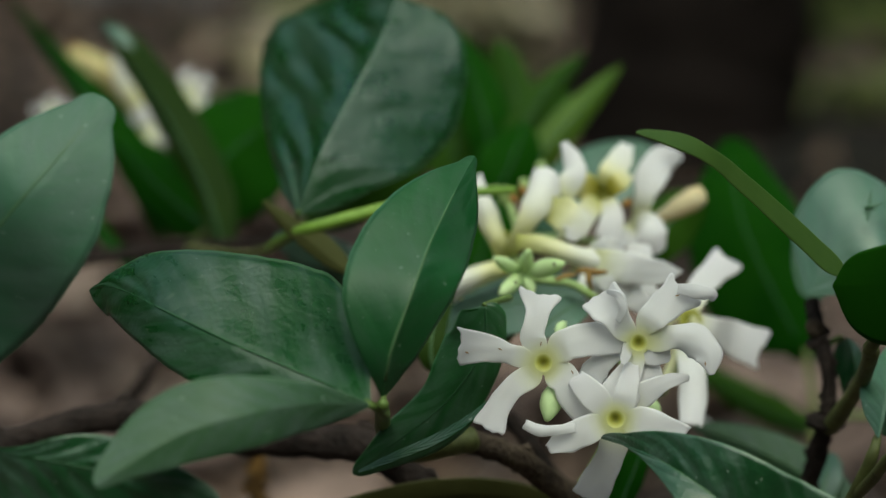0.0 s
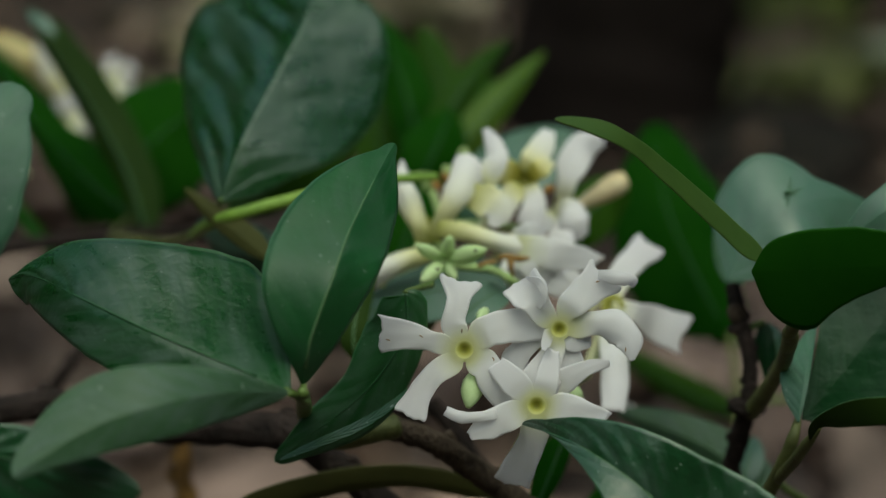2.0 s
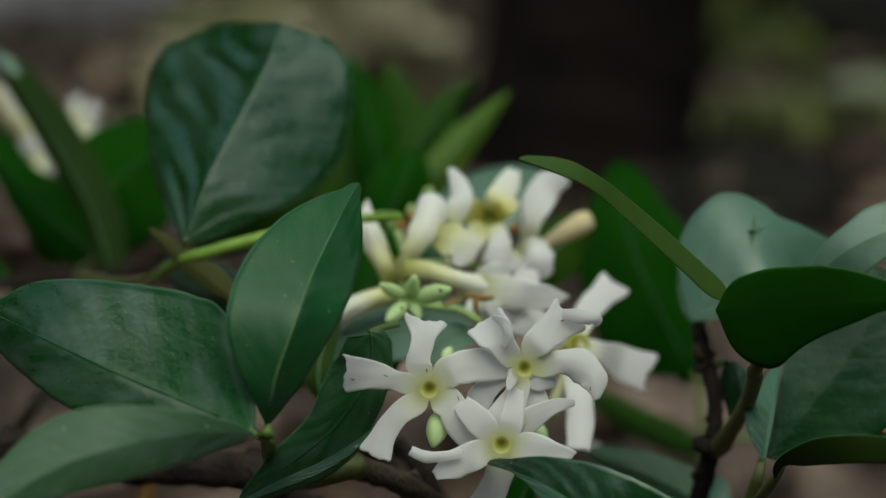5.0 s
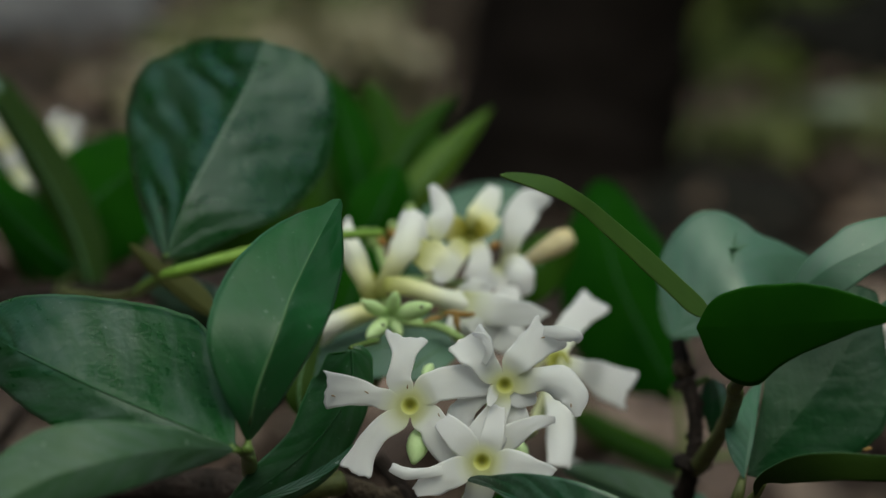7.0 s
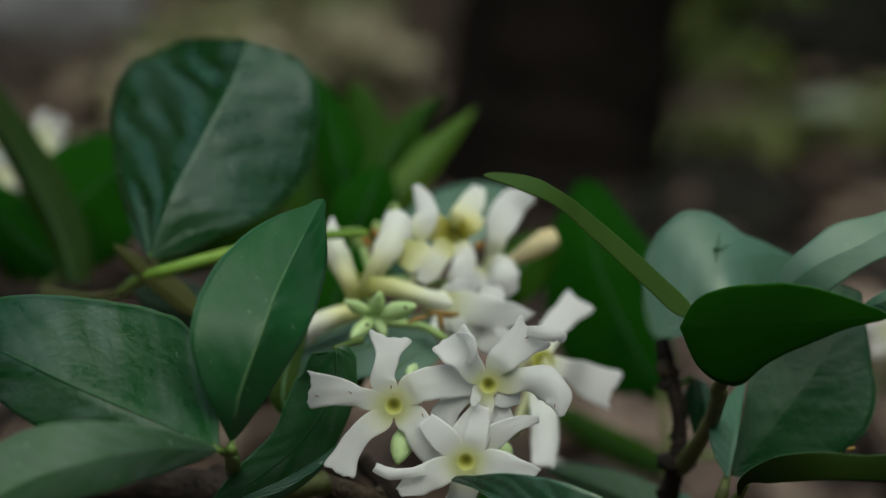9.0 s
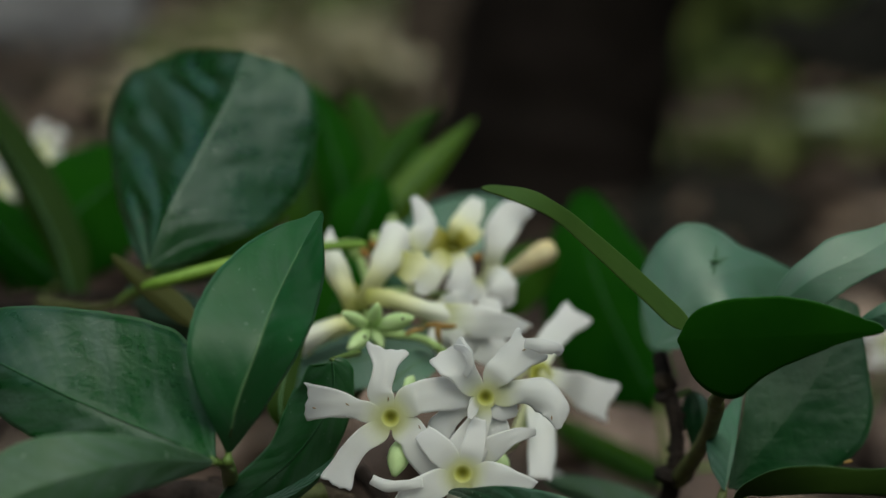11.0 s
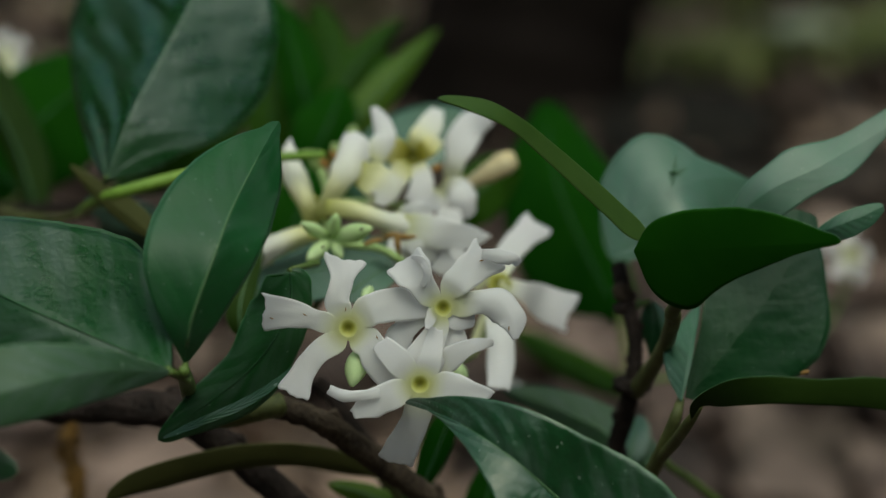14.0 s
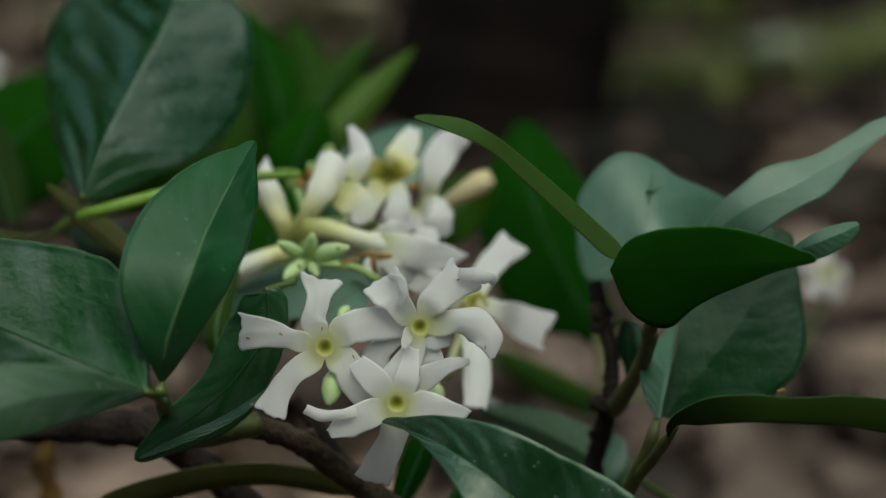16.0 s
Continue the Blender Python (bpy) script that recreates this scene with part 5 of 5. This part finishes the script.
deep = empty("jasmine_shoot", (5.34, 55.33, 31.69), "deep-green jasmine shoot in shade", "plant shoot", "leafy jasmine shoots")
part("stem", tube_bm([(5.20, 52.05, 29.24), (5.44, 53.56, 30.84), (5.32, 54.59, 32.12)], [0.108, 0.090, 0.072], 8, 4), STEM_BROWN, deep)
blade(deep, [(5.32, 54.58, 32.06), (4.50, 54.85, 33.60), (3.90, 55.51, 35.01), (3.74, 57.00, 36.53)], [0.79, 1.33, 1.48, 1.48, 1.42, 1.28, 1.12, 0.79, 0.41], [0.38, 0.75, 1.11, 1.25, 1.34, 1.30, 1.22, 0.93, 0.58], 0.2, 0.2, 0.1, 0.02, 0.0, (LEAF_UNDER, LEAF_TOP), seed=31.0, label="broad saturated green leaf underside")
leaf(deep, (5.68, 56.11, 31.50), (5.15, 56.33, 32.77), (4.83, 57.43, 34.40), 0.630, 0.540, 0.2, 0.2, 0.40, 0.5, 0.1, 0.02, 0.0, (LEAF_UNDER, LEAF_TOP), RIB_DARK, seed=31.5)
leaf(deep, (5.94, 58.17, 29.35), (4.66, 59.03, 29.67), (3.23, 60.37, 30.31), 0.342, 0.450, 0.2, 0.2, 0.45, 0.5, 0.1, 0.02, 0.0, (LEAF_BACK, LEAF_UNDER), RIB_DARK, seed=32.0)


# shade in the dent's creases, laid on as flat duller-green rays
bm = bmesh.new()
mc = V((5.06, 42.20, 37.52))
for turn_, far_ in ((1.45, 0.34), (0.35, 0.30), (-0.2, 0.16), (-1.7, 0.26), (2.9, 0.12), (4.0, 0.15)):
    ray_ = ACROSS * math.cos(turn_) + UPWARD * math.sin(turn_)
    wing_ = ACROSS * -math.sin(turn_) + UPWARD * math.cos(turn_)
    tip_, one_, two_, mid_ = (bm.verts.new(mc + v) for v in (ray_ * far_, ray_ * far_ * 0.3 + wing_ * 0.045, ray_ * far_ * 0.3 - wing_ * 0.045, -ray_ * 0.05 - AWAY * 0.01))
    bm.faces.new((tip_, one_, mid_))
    bm.faces.new((tip_, mid_, two_))
part("blemish", bm, LEAF_EDGE, upright, "flat duller-green star drawn for the shaded creases of a leaf dent")
part("blemish", blob_bm(mc - ACROSS * 0.07 - AWAY * 0.01, mc + ACROSS * 0.06 + UPWARD * 0.02 - AWAY * 0.01, 0.035), RIB_DARK, upright, "small green spot in the dent of a leaf")

# ---- flowers ----
front = empty("flower_cluster", (0.52, 41.81, 33.31), "cluster of white star jasmine flowers in full bloom", "flowers", "jasmine flower clusters")
fa = corolla(front, (-0.43, 38.45, 35.71), (0.02, 40.82, 34.66), "white pinwheel flower with a yellow-green throat", 0.16, throat=False)
limb(fa, (-0.43, 38.37, 35.71), 0.15, [
    ([(-0.62, 38.34, 35.75), (-0.92, 38.24, 35.87), (-1.32, 38.21, 35.98), (-1.74, 38.18, 36.01)], [0.171, 0.153, 0.234, 0.306], dict(seed=1, marks=[(0.5, 0.65), (0.9, 0.35)])),
    ([(-0.53, 38.36, 35.90), (-0.61, 38.36, 36.11), (-0.53, 38.50, 36.45), (-0.48, 38.72, 36.76)], [0.198, 0.198, 0.180, 0.342], dict(seed=2, marks=[(0.2, 0.8)])),
    ([(-0.33, 38.36, 35.86), (-0.07, 38.30, 36.03), (0.31, 38.40, 36.09), (0.82, 38.55, 36.06)], [0.216, 0.260, 0.265, 0.230], dict(turn=0.15, frill=0.05, seed=3)),
    ([(-0.54, 38.28, 35.64), (-0.86, 38.08, 35.42), (-1.09, 37.95, 35.16), (-1.28, 37.76, 34.80)], [0.162, 0.171, 0.180, 0.270], dict(seed=4)),
    ([(-0.33, 38.33, 35.71), (-0.10, 38.21, 35.50), (0.11, 38.12, 35.19), (0.43, 38.14, 34.84)], [0.198, 0.225, 0.279, 0.252], dict(frill=0.05, seed=5, marks=[(0.35, 0.2)]))])
fb = corolla(front, (1.06, 38.51, 36.03), (1.00, 41.99, 34.37), "white flower with one petal rolled into a loop", 0.15, throat=False)
limb(fb, (1.06, 38.43, 36.03), 0.14, [
    ([(1.08, 38.42, 36.24), (1.24, 38.33, 36.43), (1.51, 38.46, 36.66), (1.79, 38.61, 36.86)], [0.171, 0.215, 0.265, 0.350], dict(frill=0.10, turn=0.15, seed=6, marks=[(0.85, 0.5)])),
    ([(1.23, 38.43, 36.07), (1.54, 38.31, 36.16), (1.89, 38.16, 36.14), (2.13, 38.04, 35.94), (2.18, 37.99, 35.63)], [0.117, 0.162, 0.279, 0.234, 0.054], dict(cup=0.35, seed=7, marks=[(0.85, 0.8)])),
    ([(0.85, 38.40, 36.10), (0.75, 38.33, 36.38), (0.60, 38.40, 36.59), (0.44, 38.56, 36.76)], [0.160, 0.170, 0.300, 0.300], dict(cup=-0.3, slope=0.0, frill=0.02, seed=8)),
    ([(0.97, 38.30, 35.98), (0.86, 38.14, 35.90), (0.80, 38.05, 35.78)], [0.108, 0.080, 0.030], dict(seed=9)),
    ([(0.89, 38.40, 35.85), (0.88, 38.27, 35.63), (0.78, 38.13, 35.30), (0.70, 38.12, 34.97)], [0.162, 0.198, 0.300, 0.280], dict(frill=0.03, seed=10))])
ribbon(fb, [(1.66, 38.46, 36.90), (1.94, 38.33, 36.88), (2.17, 38.36, 36.82), (2.24, 38.50, 36.70)], [0.072, 0.117, 0.108, 0.063], cup=0.4, mat=PETAL_PLAIN, seed=6.5)
ribbon(fb, [(0.72, 38.25, 36.41), (0.80, 38.17, 36.63), (0.73, 38.24, 36.81), (0.55, 38.41, 36.85)], [0.045, 0.072, 0.072, 0.036], turn=0.5, mat=PETAL_PLAIN, seed=8.2)
ribbon(fb, [(1.16, 38.50, 35.90), (1.28, 38.40, 35.85), (1.56, 38.45, 35.83)], [0.126, 0.180, 0.117], frill=0.04, mat=PETAL_PLAIN, seed=10.5)
ribbon(fb, [(0.79, 38.58, 35.88), (0.52, 38.50, 35.72), (0.36, 38.46, 35.52), (0.30, 38.44, 35.30)], [0.135, 0.171, 0.210, 0.180], mat=PETAL_PLAIN, seed=10.7)
ribbon(fb, [(1.15, 38.52, 35.78), (1.24, 38.40, 35.50), (1.22, 38.34, 35.22)], [0.153, 0.200, 0.200], mat=PETAL_PLAIN, seed=10.8)
fc_ = corolla(front, (0.70, 38.10, 34.90), (1.10, 42.01, 34.47), "white flower with a hooked petal and yellowish throat", 0.16, throat=False)
limb(fc_, (0.70, 38.02, 34.90), 0.15, [
    ([(0.59, 37.94, 34.86), (0.29, 37.80, 34.79), (-0.03, 37.70, 34.67), (-0.34, 37.63, 34.51)], [0.216, 0.216, 0.234, 0.081], dict(seed=12)),
    ([(0.85, 37.94, 34.89), (1.24, 37.85, 34.85), (1.73, 37.78, 34.65)], [0.225, 0.261, 0.234], dict(seed=13)),
    ([(0.73, 38.03, 34.72), (0.63, 38.16, 34.27), (0.43, 38.39, 33.77), (0.31, 38.58, 33.45)], [0.198, 0.225, 0.270, 0.288], dict(seed=14)),
    ([(0.60, 37.97, 35.02), (0.36, 37.95, 35.28), (0.06, 38.10, 35.55)], [0.180, 0.220, 0.150], dict(frill=0.01, slope=0.0, cup=0.02, seed=15.4)),
    ([(0.76, 37.98, 35.02), (0.86, 38.02, 35.32), (0.95, 38.26, 35.74)], [0.170, 0.180, 0.110], dict(frill=0.01, slope=0.0, cup=0.02, seed=15.7))])
ribbon(fc_, [(0.08, 37.65, 34.86), (-0.25, 37.53, 34.84), (-0.49, 37.49, 34.85), (-0.72, 37.58, 34.93)], [0.072, 0.081, 0.099, 0.081], cup=0.4, mat=PETAL_PLAIN, seed=12.5)
ribbon(fc_, [(0.82, 38.20, 34.97), (1.15, 38.15, 35.27), (1.51, 38.18, 35.47), (1.85, 38.29, 35.51)], [0.189, 0.207, 0.117, 0.054], seed=15)
fd = corolla(front, (2.19, 44.16, 35.13), (1.65, 43.55, 33.98), "white flower turned aside with spread petals", 0.144)
ribbon(fd, [(2.19, 44.20, 35.16), (2.63, 44.25, 34.97), (3.03, 44.60, 34.68), (3.53, 44.61, 34.50)], [0.108, 0.200, 0.340, 0.405], turn=0.45, frill=0.03, seed=16)
ribbon(fd, [(2.15, 44.25, 35.21), (2.38, 44.80, 35.57), (2.65, 45.36, 35.75), (2.97, 45.76, 35.95)], [0.162, 0.234, 0.243, 0.324], turn=0.3, frill=0.05, seed=17)
ribbon(fd, [(2.05, 43.80, 34.96), (2.12, 42.70, 34.71), (2.15, 42.26, 34.26), (2.10, 41.81, 33.83)], [0.162, 0.225, 0.252, 0.216], cup=0.3, seed=18)
ribbon(fd, [(1.90, 43.95, 35.13), (1.50, 44.02, 35.51), (1.17, 44.35, 35.76)], [0.144, 0.216, 0.243], seed=19)
ribbon(fd, [(2.28, 46.59, 32.83), (2.81, 48.10, 32.13), (3.31, 48.43, 31.70)], [0.054, 0.081, 0.063], seed=19.3)
part("bud", blob_bm((-0.37, 38.10, 34.85), (-0.23, 38.59, 35.35), 0.180), BUD, front, "plump pale green bud")
part("bud", blob_bm((1.48, 40.74, 34.16), (1.25, 40.81, 34.57), 0.153), BUD, front, "plump pale green bud")
part("bud", blob_bm((-0.22, 40.21, 35.77), (-0.08, 40.63, 35.86), 0.090), BUD, front, "plump pale green bud")
part("stalk", tube_bm([(-0.07, 43.10, 36.02), (0.27, 42.68, 35.96), (0.67, 42.99, 35.44), (1.02, 42.77, 34.17), (0.52, 41.79, 33.22), (0.03, 41.66, 32.49)], [0.072, 0.072, 0.081, 0.090, 0.090, 0.090], 8, 4), CALYX, front)
part("stalk", tube_bm([(1.02, 42.77, 34.17), (1.72, 43.94, 33.88), (2.14, 44.53, 34.95)], [0.081, 0.072, 0.063], 8, 4), CALYX, front)
part("stalk", tube_bm([(-0.22, 40.06, 34.95), (0.12, 41.21, 34.56), (0.93, 42.77, 34.15)], [0.063, 0.063, 0.063], 8, 4), CALYX, front)

rear = empty("flower_cluster", (-0.77, 43.88, 35.85), "cluster of creamy white jasmine flowers with green buds", "flowers", "jasmine flower clusters")
part("stalk", tube_bm([(-0.07, 43.10, 36.02), (-0.62, 43.11, 36.09), (-0.82, 43.92, 36.07), (-1.05, 45.16, 36.22)], [0.072, 0.081, 0.090, 0.072], 8, 4), CALYX, rear)
for tip, wide_ in (((-1.31, 41.99, 36.68), 14), ((-0.70, 42.02, 36.82), 15), ((-0.08, 41.78, 36.63), 20), ((-1.20, 41.88, 36.04), 17), ((-0.61, 42.08, 36.04), 13), ((-1.05, 42.70, 36.11), 11)):
    mid_ = V((-0.79, 42.53, 36.28))
    part("bud", blob_bm(mid_.lerp(V(tip), 0.08), mid_ + (V(tip) - mid_) * 0.97, wide_ * 0.0082), BUD, rear, "plump pale green bud")
# rear flowers, from their stalks outward
CR = PETAL_CREAM
r1 = corolla(rear, (-1.26, 45.00, 36.46), (-1.04, 44.75, 36.17), "white flower still half closed", 0.117)
ribbon(r1, [(-1.17, 44.58, 36.13), (-1.31, 44.45, 36.55), (-1.50, 44.72, 36.93), (-1.63, 45.10, 37.24), (-1.62, 45.40, 37.57)], [0.135, 0.171, 0.234, 0.198, 0.027], cup=0.6, mat=CR, seed=21)
r2 = corolla(rear, (-0.46, 44.90, 37.02), (-1.06, 44.76, 36.24), "white long-tubed flower", 0.135)
ribbon(r2, [(-1.06, 44.36, 36.28), (-0.79, 44.09, 36.84), (-0.54, 44.21, 37.28), (-0.29, 44.74, 37.74)], [0.144, 0.180, 0.261, 0.333], cup=0.5, mat=CR, seed=23)
ribbon(r2, [(-0.11, 44.62, 37.29), (0.09, 44.77, 37.68), (0.05, 45.13, 37.90), (-0.11, 45.50, 38.14)], [0.198, 0.216, 0.180, 0.072], cup=0.3, seed=24)
ribbon(r2, [(-0.43, 44.47, 37.11), (-0.09, 44.05, 37.05), (0.14, 43.94, 36.88), (-0.00, 43.89, 36.62)], [0.198, 0.297, 0.252, 0.081], mat=CR, seed=25)
r4 = corolla(rear, (0.61, 45.73, 37.15), (-0.22, 45.57, 36.25), "creamy flower with a yellow throat", 0.180)
ribbon(r4, [(0.66, 45.75, 37.26), (0.80, 45.68, 37.54), (0.97, 46.04, 37.76), (1.09, 46.48, 37.96)], [0.180, 0.243, 0.234, 0.126], mat=CR, seed=31)
ribbon(r4, [(0.51, 45.74, 37.20), (0.30, 45.48, 37.32), (0.01, 45.65, 37.36)], [0.180, 0.243, 0.234], mat=PETAL_YELLOW, seed=30)
ribbon(r4, [(0.54, 45.67, 37.06), (0.34, 45.16, 36.90), (0.16, 45.05, 36.52)], [0.180, 0.216, 0.162], mat=CR, seed=32)
ribbon(r4, [(0.70, 45.67, 37.06), (0.80, 45.26, 36.80), (0.67, 45.07, 36.41)], [0.153, 0.216, 0.216], seed=34)
ribbon(r4, [(0.70, 45.74, 37.22), (0.90, 45.53, 37.38), (1.09, 45.80, 37.53)], [0.144, 0.189, 0.144], mat=PETAL_YELLOW, seed=33)
r5 = corolla(rear, (1.41, 46.65, 36.61), (0.83, 45.95, 36.07), "white flower with upswept petals", 0.126)
ribbon(r5, [(1.33, 46.37, 36.60), (1.41, 46.31, 36.97), (1.54, 46.54, 37.34), (1.79, 46.94, 37.58), (2.16, 47.19, 37.62)], [0.135, 0.198, 0.297, 0.288, 0.072], seed=35)
ribbon(r5, [(1.18, 46.19, 36.54), (1.35, 45.55, 36.58), (1.51, 45.36, 36.42), (1.64, 45.38, 36.10)], [0.144, 0.306, 0.324, 0.180], cup=0.4, seed=37)
ribbon(r5, [(1.09, 46.10, 36.50), (0.95, 45.40, 36.41), (0.74, 45.32, 36.20)], [0.135, 0.207, 0.198], seed=38)
ribbon(r5, [(1.28, 46.10, 36.48), (1.28, 45.37, 36.24), (1.38, 45.00, 35.97)], [0.135, 0.225, 0.180], seed=38.5)
r3 = corolla(rear, (0.56, 44.15, 36.26), (-0.99, 44.59, 36.43), "white flower on a creamy tube", 0.135)
ribbon(r3, [(-0.96, 44.00, 36.57), (-0.47, 43.68, 36.57), (0.03, 43.50, 36.44), (0.47, 43.40, 36.34), (0.82, 43.46, 36.25)], [0.135, 0.162, 0.171, 0.207, 0.252], cup=0.6, mat=CR, seed=26.5)
ribbon(r3, [(0.43, 43.47, 36.33), (1.01, 43.22, 36.26), (1.56, 43.44, 36.14), (2.01, 43.84, 36.07)], [0.207, 0.306, 0.225, 0.027], seed=27)
ribbon(r3, [(0.38, 43.64, 36.37), (0.67, 43.47, 36.53), (0.94, 43.58, 36.45)], [0.171, 0.243, 0.198], seed=26)
ribbon(r3, [(0.45, 43.54, 36.23), (0.77, 43.22, 36.02), (1.21, 43.52, 35.69)], [0.180, 0.252, 0.180], seed=28)
ribbon(r3, [(0.38, 43.62, 36.22), (0.41, 43.37, 35.96), (0.55, 43.55, 35.60)], [0.144, 0.243, 0.216], seed=29)
ribbon(r3, [(0.73, 43.57, 35.93), (1.12, 43.36, 35.69), (1.59, 43.46, 35.34)], [0.162, 0.198, 0.090], seed=29.5)
r6 = corolla(rear, (-2.11, 44.55, 35.54), (-0.93, 44.32, 36.03), "white tubular flower behind a leaf", 0.144)
ribbon(r6, [(-1.10, 44.12, 36.07), (-1.43, 43.91, 36.05), (-1.82, 43.81, 35.90), (-2.24, 43.91, 35.59)], [0.108, 0.162, 0.198, 0.216], cup=0.7, mat=CR, seed=39)
ribbon(r6, [(-1.79, 44.09, 35.91), (-2.09, 44.03, 35.81), (-2.43, 44.42, 35.73)], [0.144, 0.180, 0.162], seed=40)
part("bud", tube_bm([(1.58, 47.21, 36.32), (1.80, 47.24, 36.45), (2.10, 47.26, 36.62), (2.38, 47.28, 36.78), (2.56, 47.30, 36.88), (2.60, 47.30, 36.90)], [0.09, 0.13, 0.20, 0.23, 0.17, 0.06], 12, 4, 0.05), PEACH, rear, "peach-tinted closed bud")
part("stalk", tube_bm([(-1.01, 44.74, 36.11), (-0.85, 44.79, 36.41), (-0.30, 45.59, 36.34), (0.64, 45.97, 36.19)], [0.081, 0.090, 0.081, 0.063], 8, 4), CALYX, rear)
part("stalk", tube_bm([(-0.86, 45.18, 36.34), (-1.19, 47.30, 36.81), (-1.43, 48.11, 36.82), (-1.83, 47.30, 36.82)], [0.081, 0.072, 0.063, 0.063], 8, 4), CALYX, rear)
part("bud", blob_bm((-1.26, 46.87, 36.72), (-1.17, 46.94, 37.08), 0.117), CALYX, rear, "plump pale green bud")
part("bud", blob_bm((-0.76, 47.31, 36.91), (-0.89, 47.36, 37.15), 0.108), CALYX, rear, "plump pale green bud")
part("bud", blob_bm((-0.61, 48.17, 37.16), (-0.45, 48.20, 37.34), 0.108), CALYX, rear, "plump pale green bud")
part("dried_bract", blob_bm((-1.10, 46.12, 37.03), (-0.94, 46.10, 36.91), 0.090), DRIED, rear, "brown dried bract")
part("dried_bract", blob_bm((-0.92, 46.54, 37.13), (-0.78, 46.51, 36.97), 0.081), DRIED, rear, "brown dried bract")
part("dried_bract", tube_bm([(0.12, 42.90, 36.25), (0.28, 42.85, 36.29), (0.47, 42.85, 36.25), (0.65, 42.95, 36.24)], [0.035, 0.05, 0.055, 0.035], 8, 4, 0.2), ORANGE, rear, "orange-brown dried bract")
part("dried_bract", tube_bm([(0.32, 42.90, 36.29), (0.34, 42.80, 36.19), (0.35, 42.80, 36.07), (0.39, 42.90, 35.94)], [0.04, 0.06, 0.05, 0.03], 8, 4, 0.2), ORANGE, rear, "orange-brown dried bract")
part("dried_bract", tube_bm([(-0.23, 42.60, 36.16), (-0.09, 42.60, 36.23), (0.08, 42.70, 36.23)], [0.03, 0.045, 0.03], 8, 4, 0.2), ORANGE, rear, "orange-brown dried bract")
part("speck", blob_bm((-0.29, 41.60, 36.65), (-0.24, 41.60, 36.63), 0.028), BARK_TWIG, rear, "tiny black speck on a bud")
part("speck", blob_bm((-0.94, 41.65, 36.33), (-0.89, 41.65, 36.31), 0.028), BARK_TWIG, rear, "tiny black speck on a bud")
part("dried_bract", blob_bm((0.96, 45.30, 37.00), (1.17, 45.31, 37.08), 0.081), DRIED, rear, "brown dried bract")


def far_flower(at, size, label, petals=5, face=(0, -0.8, 0.6), stalk=None, mats=None):
    """A single flower deep in the shrub or fallen, with all its petals."""
    root = empty("jasmine_flower", at, label, "flower", "single jasmine flowers")
    c = V(at)
    nrm = V(face).normalized()
    ax = nrm.cross(Vector((0.3, 1, 0.2))).normalized()
    ay = nrm.cross(ax)
    body = corolla(root, c, stalk or c - nrm * size * 0.8, "", size * 0.16)
    for i in range(petals):
        an = 2 * math.pi * i / petals + 0.3
        d = ax * math.cos(an) + ay * math.sin(an)
        petal(body, c + d * size * 0.06, c + d * size * 0.28 + nrm * size * 0.04, c + d * size * 0.55 - nrm * size * 0.03, size * 0.17, 0.5, 0.15, seed=i + at[0])
    return root


far_flower((-9.71, 64.33, 36.66), 0.675 * 1.62, "white jasmine flower among back leaves", stalk=(-9.23, 63.28, 35.31))
far_flower((-10.66, 63.37, 35.80), 0.630 * 1.6, "white jasmine flower among back leaves", face=(-0.6, -0.4, -0.6), stalk=(-9.49, 59.13, 34.84))
far_flower((-14.34, 69.37, 35.33), 0.540 * 1.75, "white jasmine flower beside a pale leaf", stalk=(-11.49, 61.13, 34.64))
ff = far_flower((11.90, 62.64, 31.70), 0.792 * 1.6, "white jasmine flower behind a broad leaf", face=(0.3, -0.8, 0.5), stalk=(12.83, 67.27, 30.28))
part("stalk", tube_bm([(12.83, 67.27, 30.28), (10.37, 58.37, 30.50), (7.80, 54.37, 30.84), (5.44, 53.56, 30.84)], [0.054, 0.054, 0.063, 0.072], 8, 4), STEM, ff)
faded = empty("faded_flower", (-10.61, 63.60, 35.55), "fading yellow jasmine flower among back leaves", "flower", "single jasmine flowers")
for ends_, wide_, mat_, tilt_ in (([(-10.91, 63.90, 36.10), (-11.80, 64.10, 37.09), (-12.90, 64.40, 37.61)], 0.34, FADED, 1.0), ([(-10.74, 63.60, 36.06), (-11.19, 63.80, 36.84), (-11.44, 64.00, 37.72)], 0.34, PETAL_CREAM, 2.0), ([(-10.85, 63.40, 36.38), (-10.66, 63.40, 35.90), (-10.54, 63.50, 35.30)], 0.26, PETAL_PLAIN, 3.0), ([(-12.01, 64.50, 37.22), (-12.46, 64.60, 37.53), (-12.92, 64.70, 37.73)], 0.16, DRIED, 4.0)):
    part("petal", leaf_bm(*ends_, wide_, wide_ * 0.9, 0.3, 0.3, blade_profile(0.45, 0.35), 0.1, 0.16, 0, 0.03, 20, 8, seed=tilt_, under=0), mat_, faded)
part("stalk", tube_bm([(-10.73, 63.90, 36.10), (-10.05, 61.50, 35.15), (-9.41, 59.50, 34.51)], [0.08, 0.07, 0.06], 8, 4), STEM, faded)
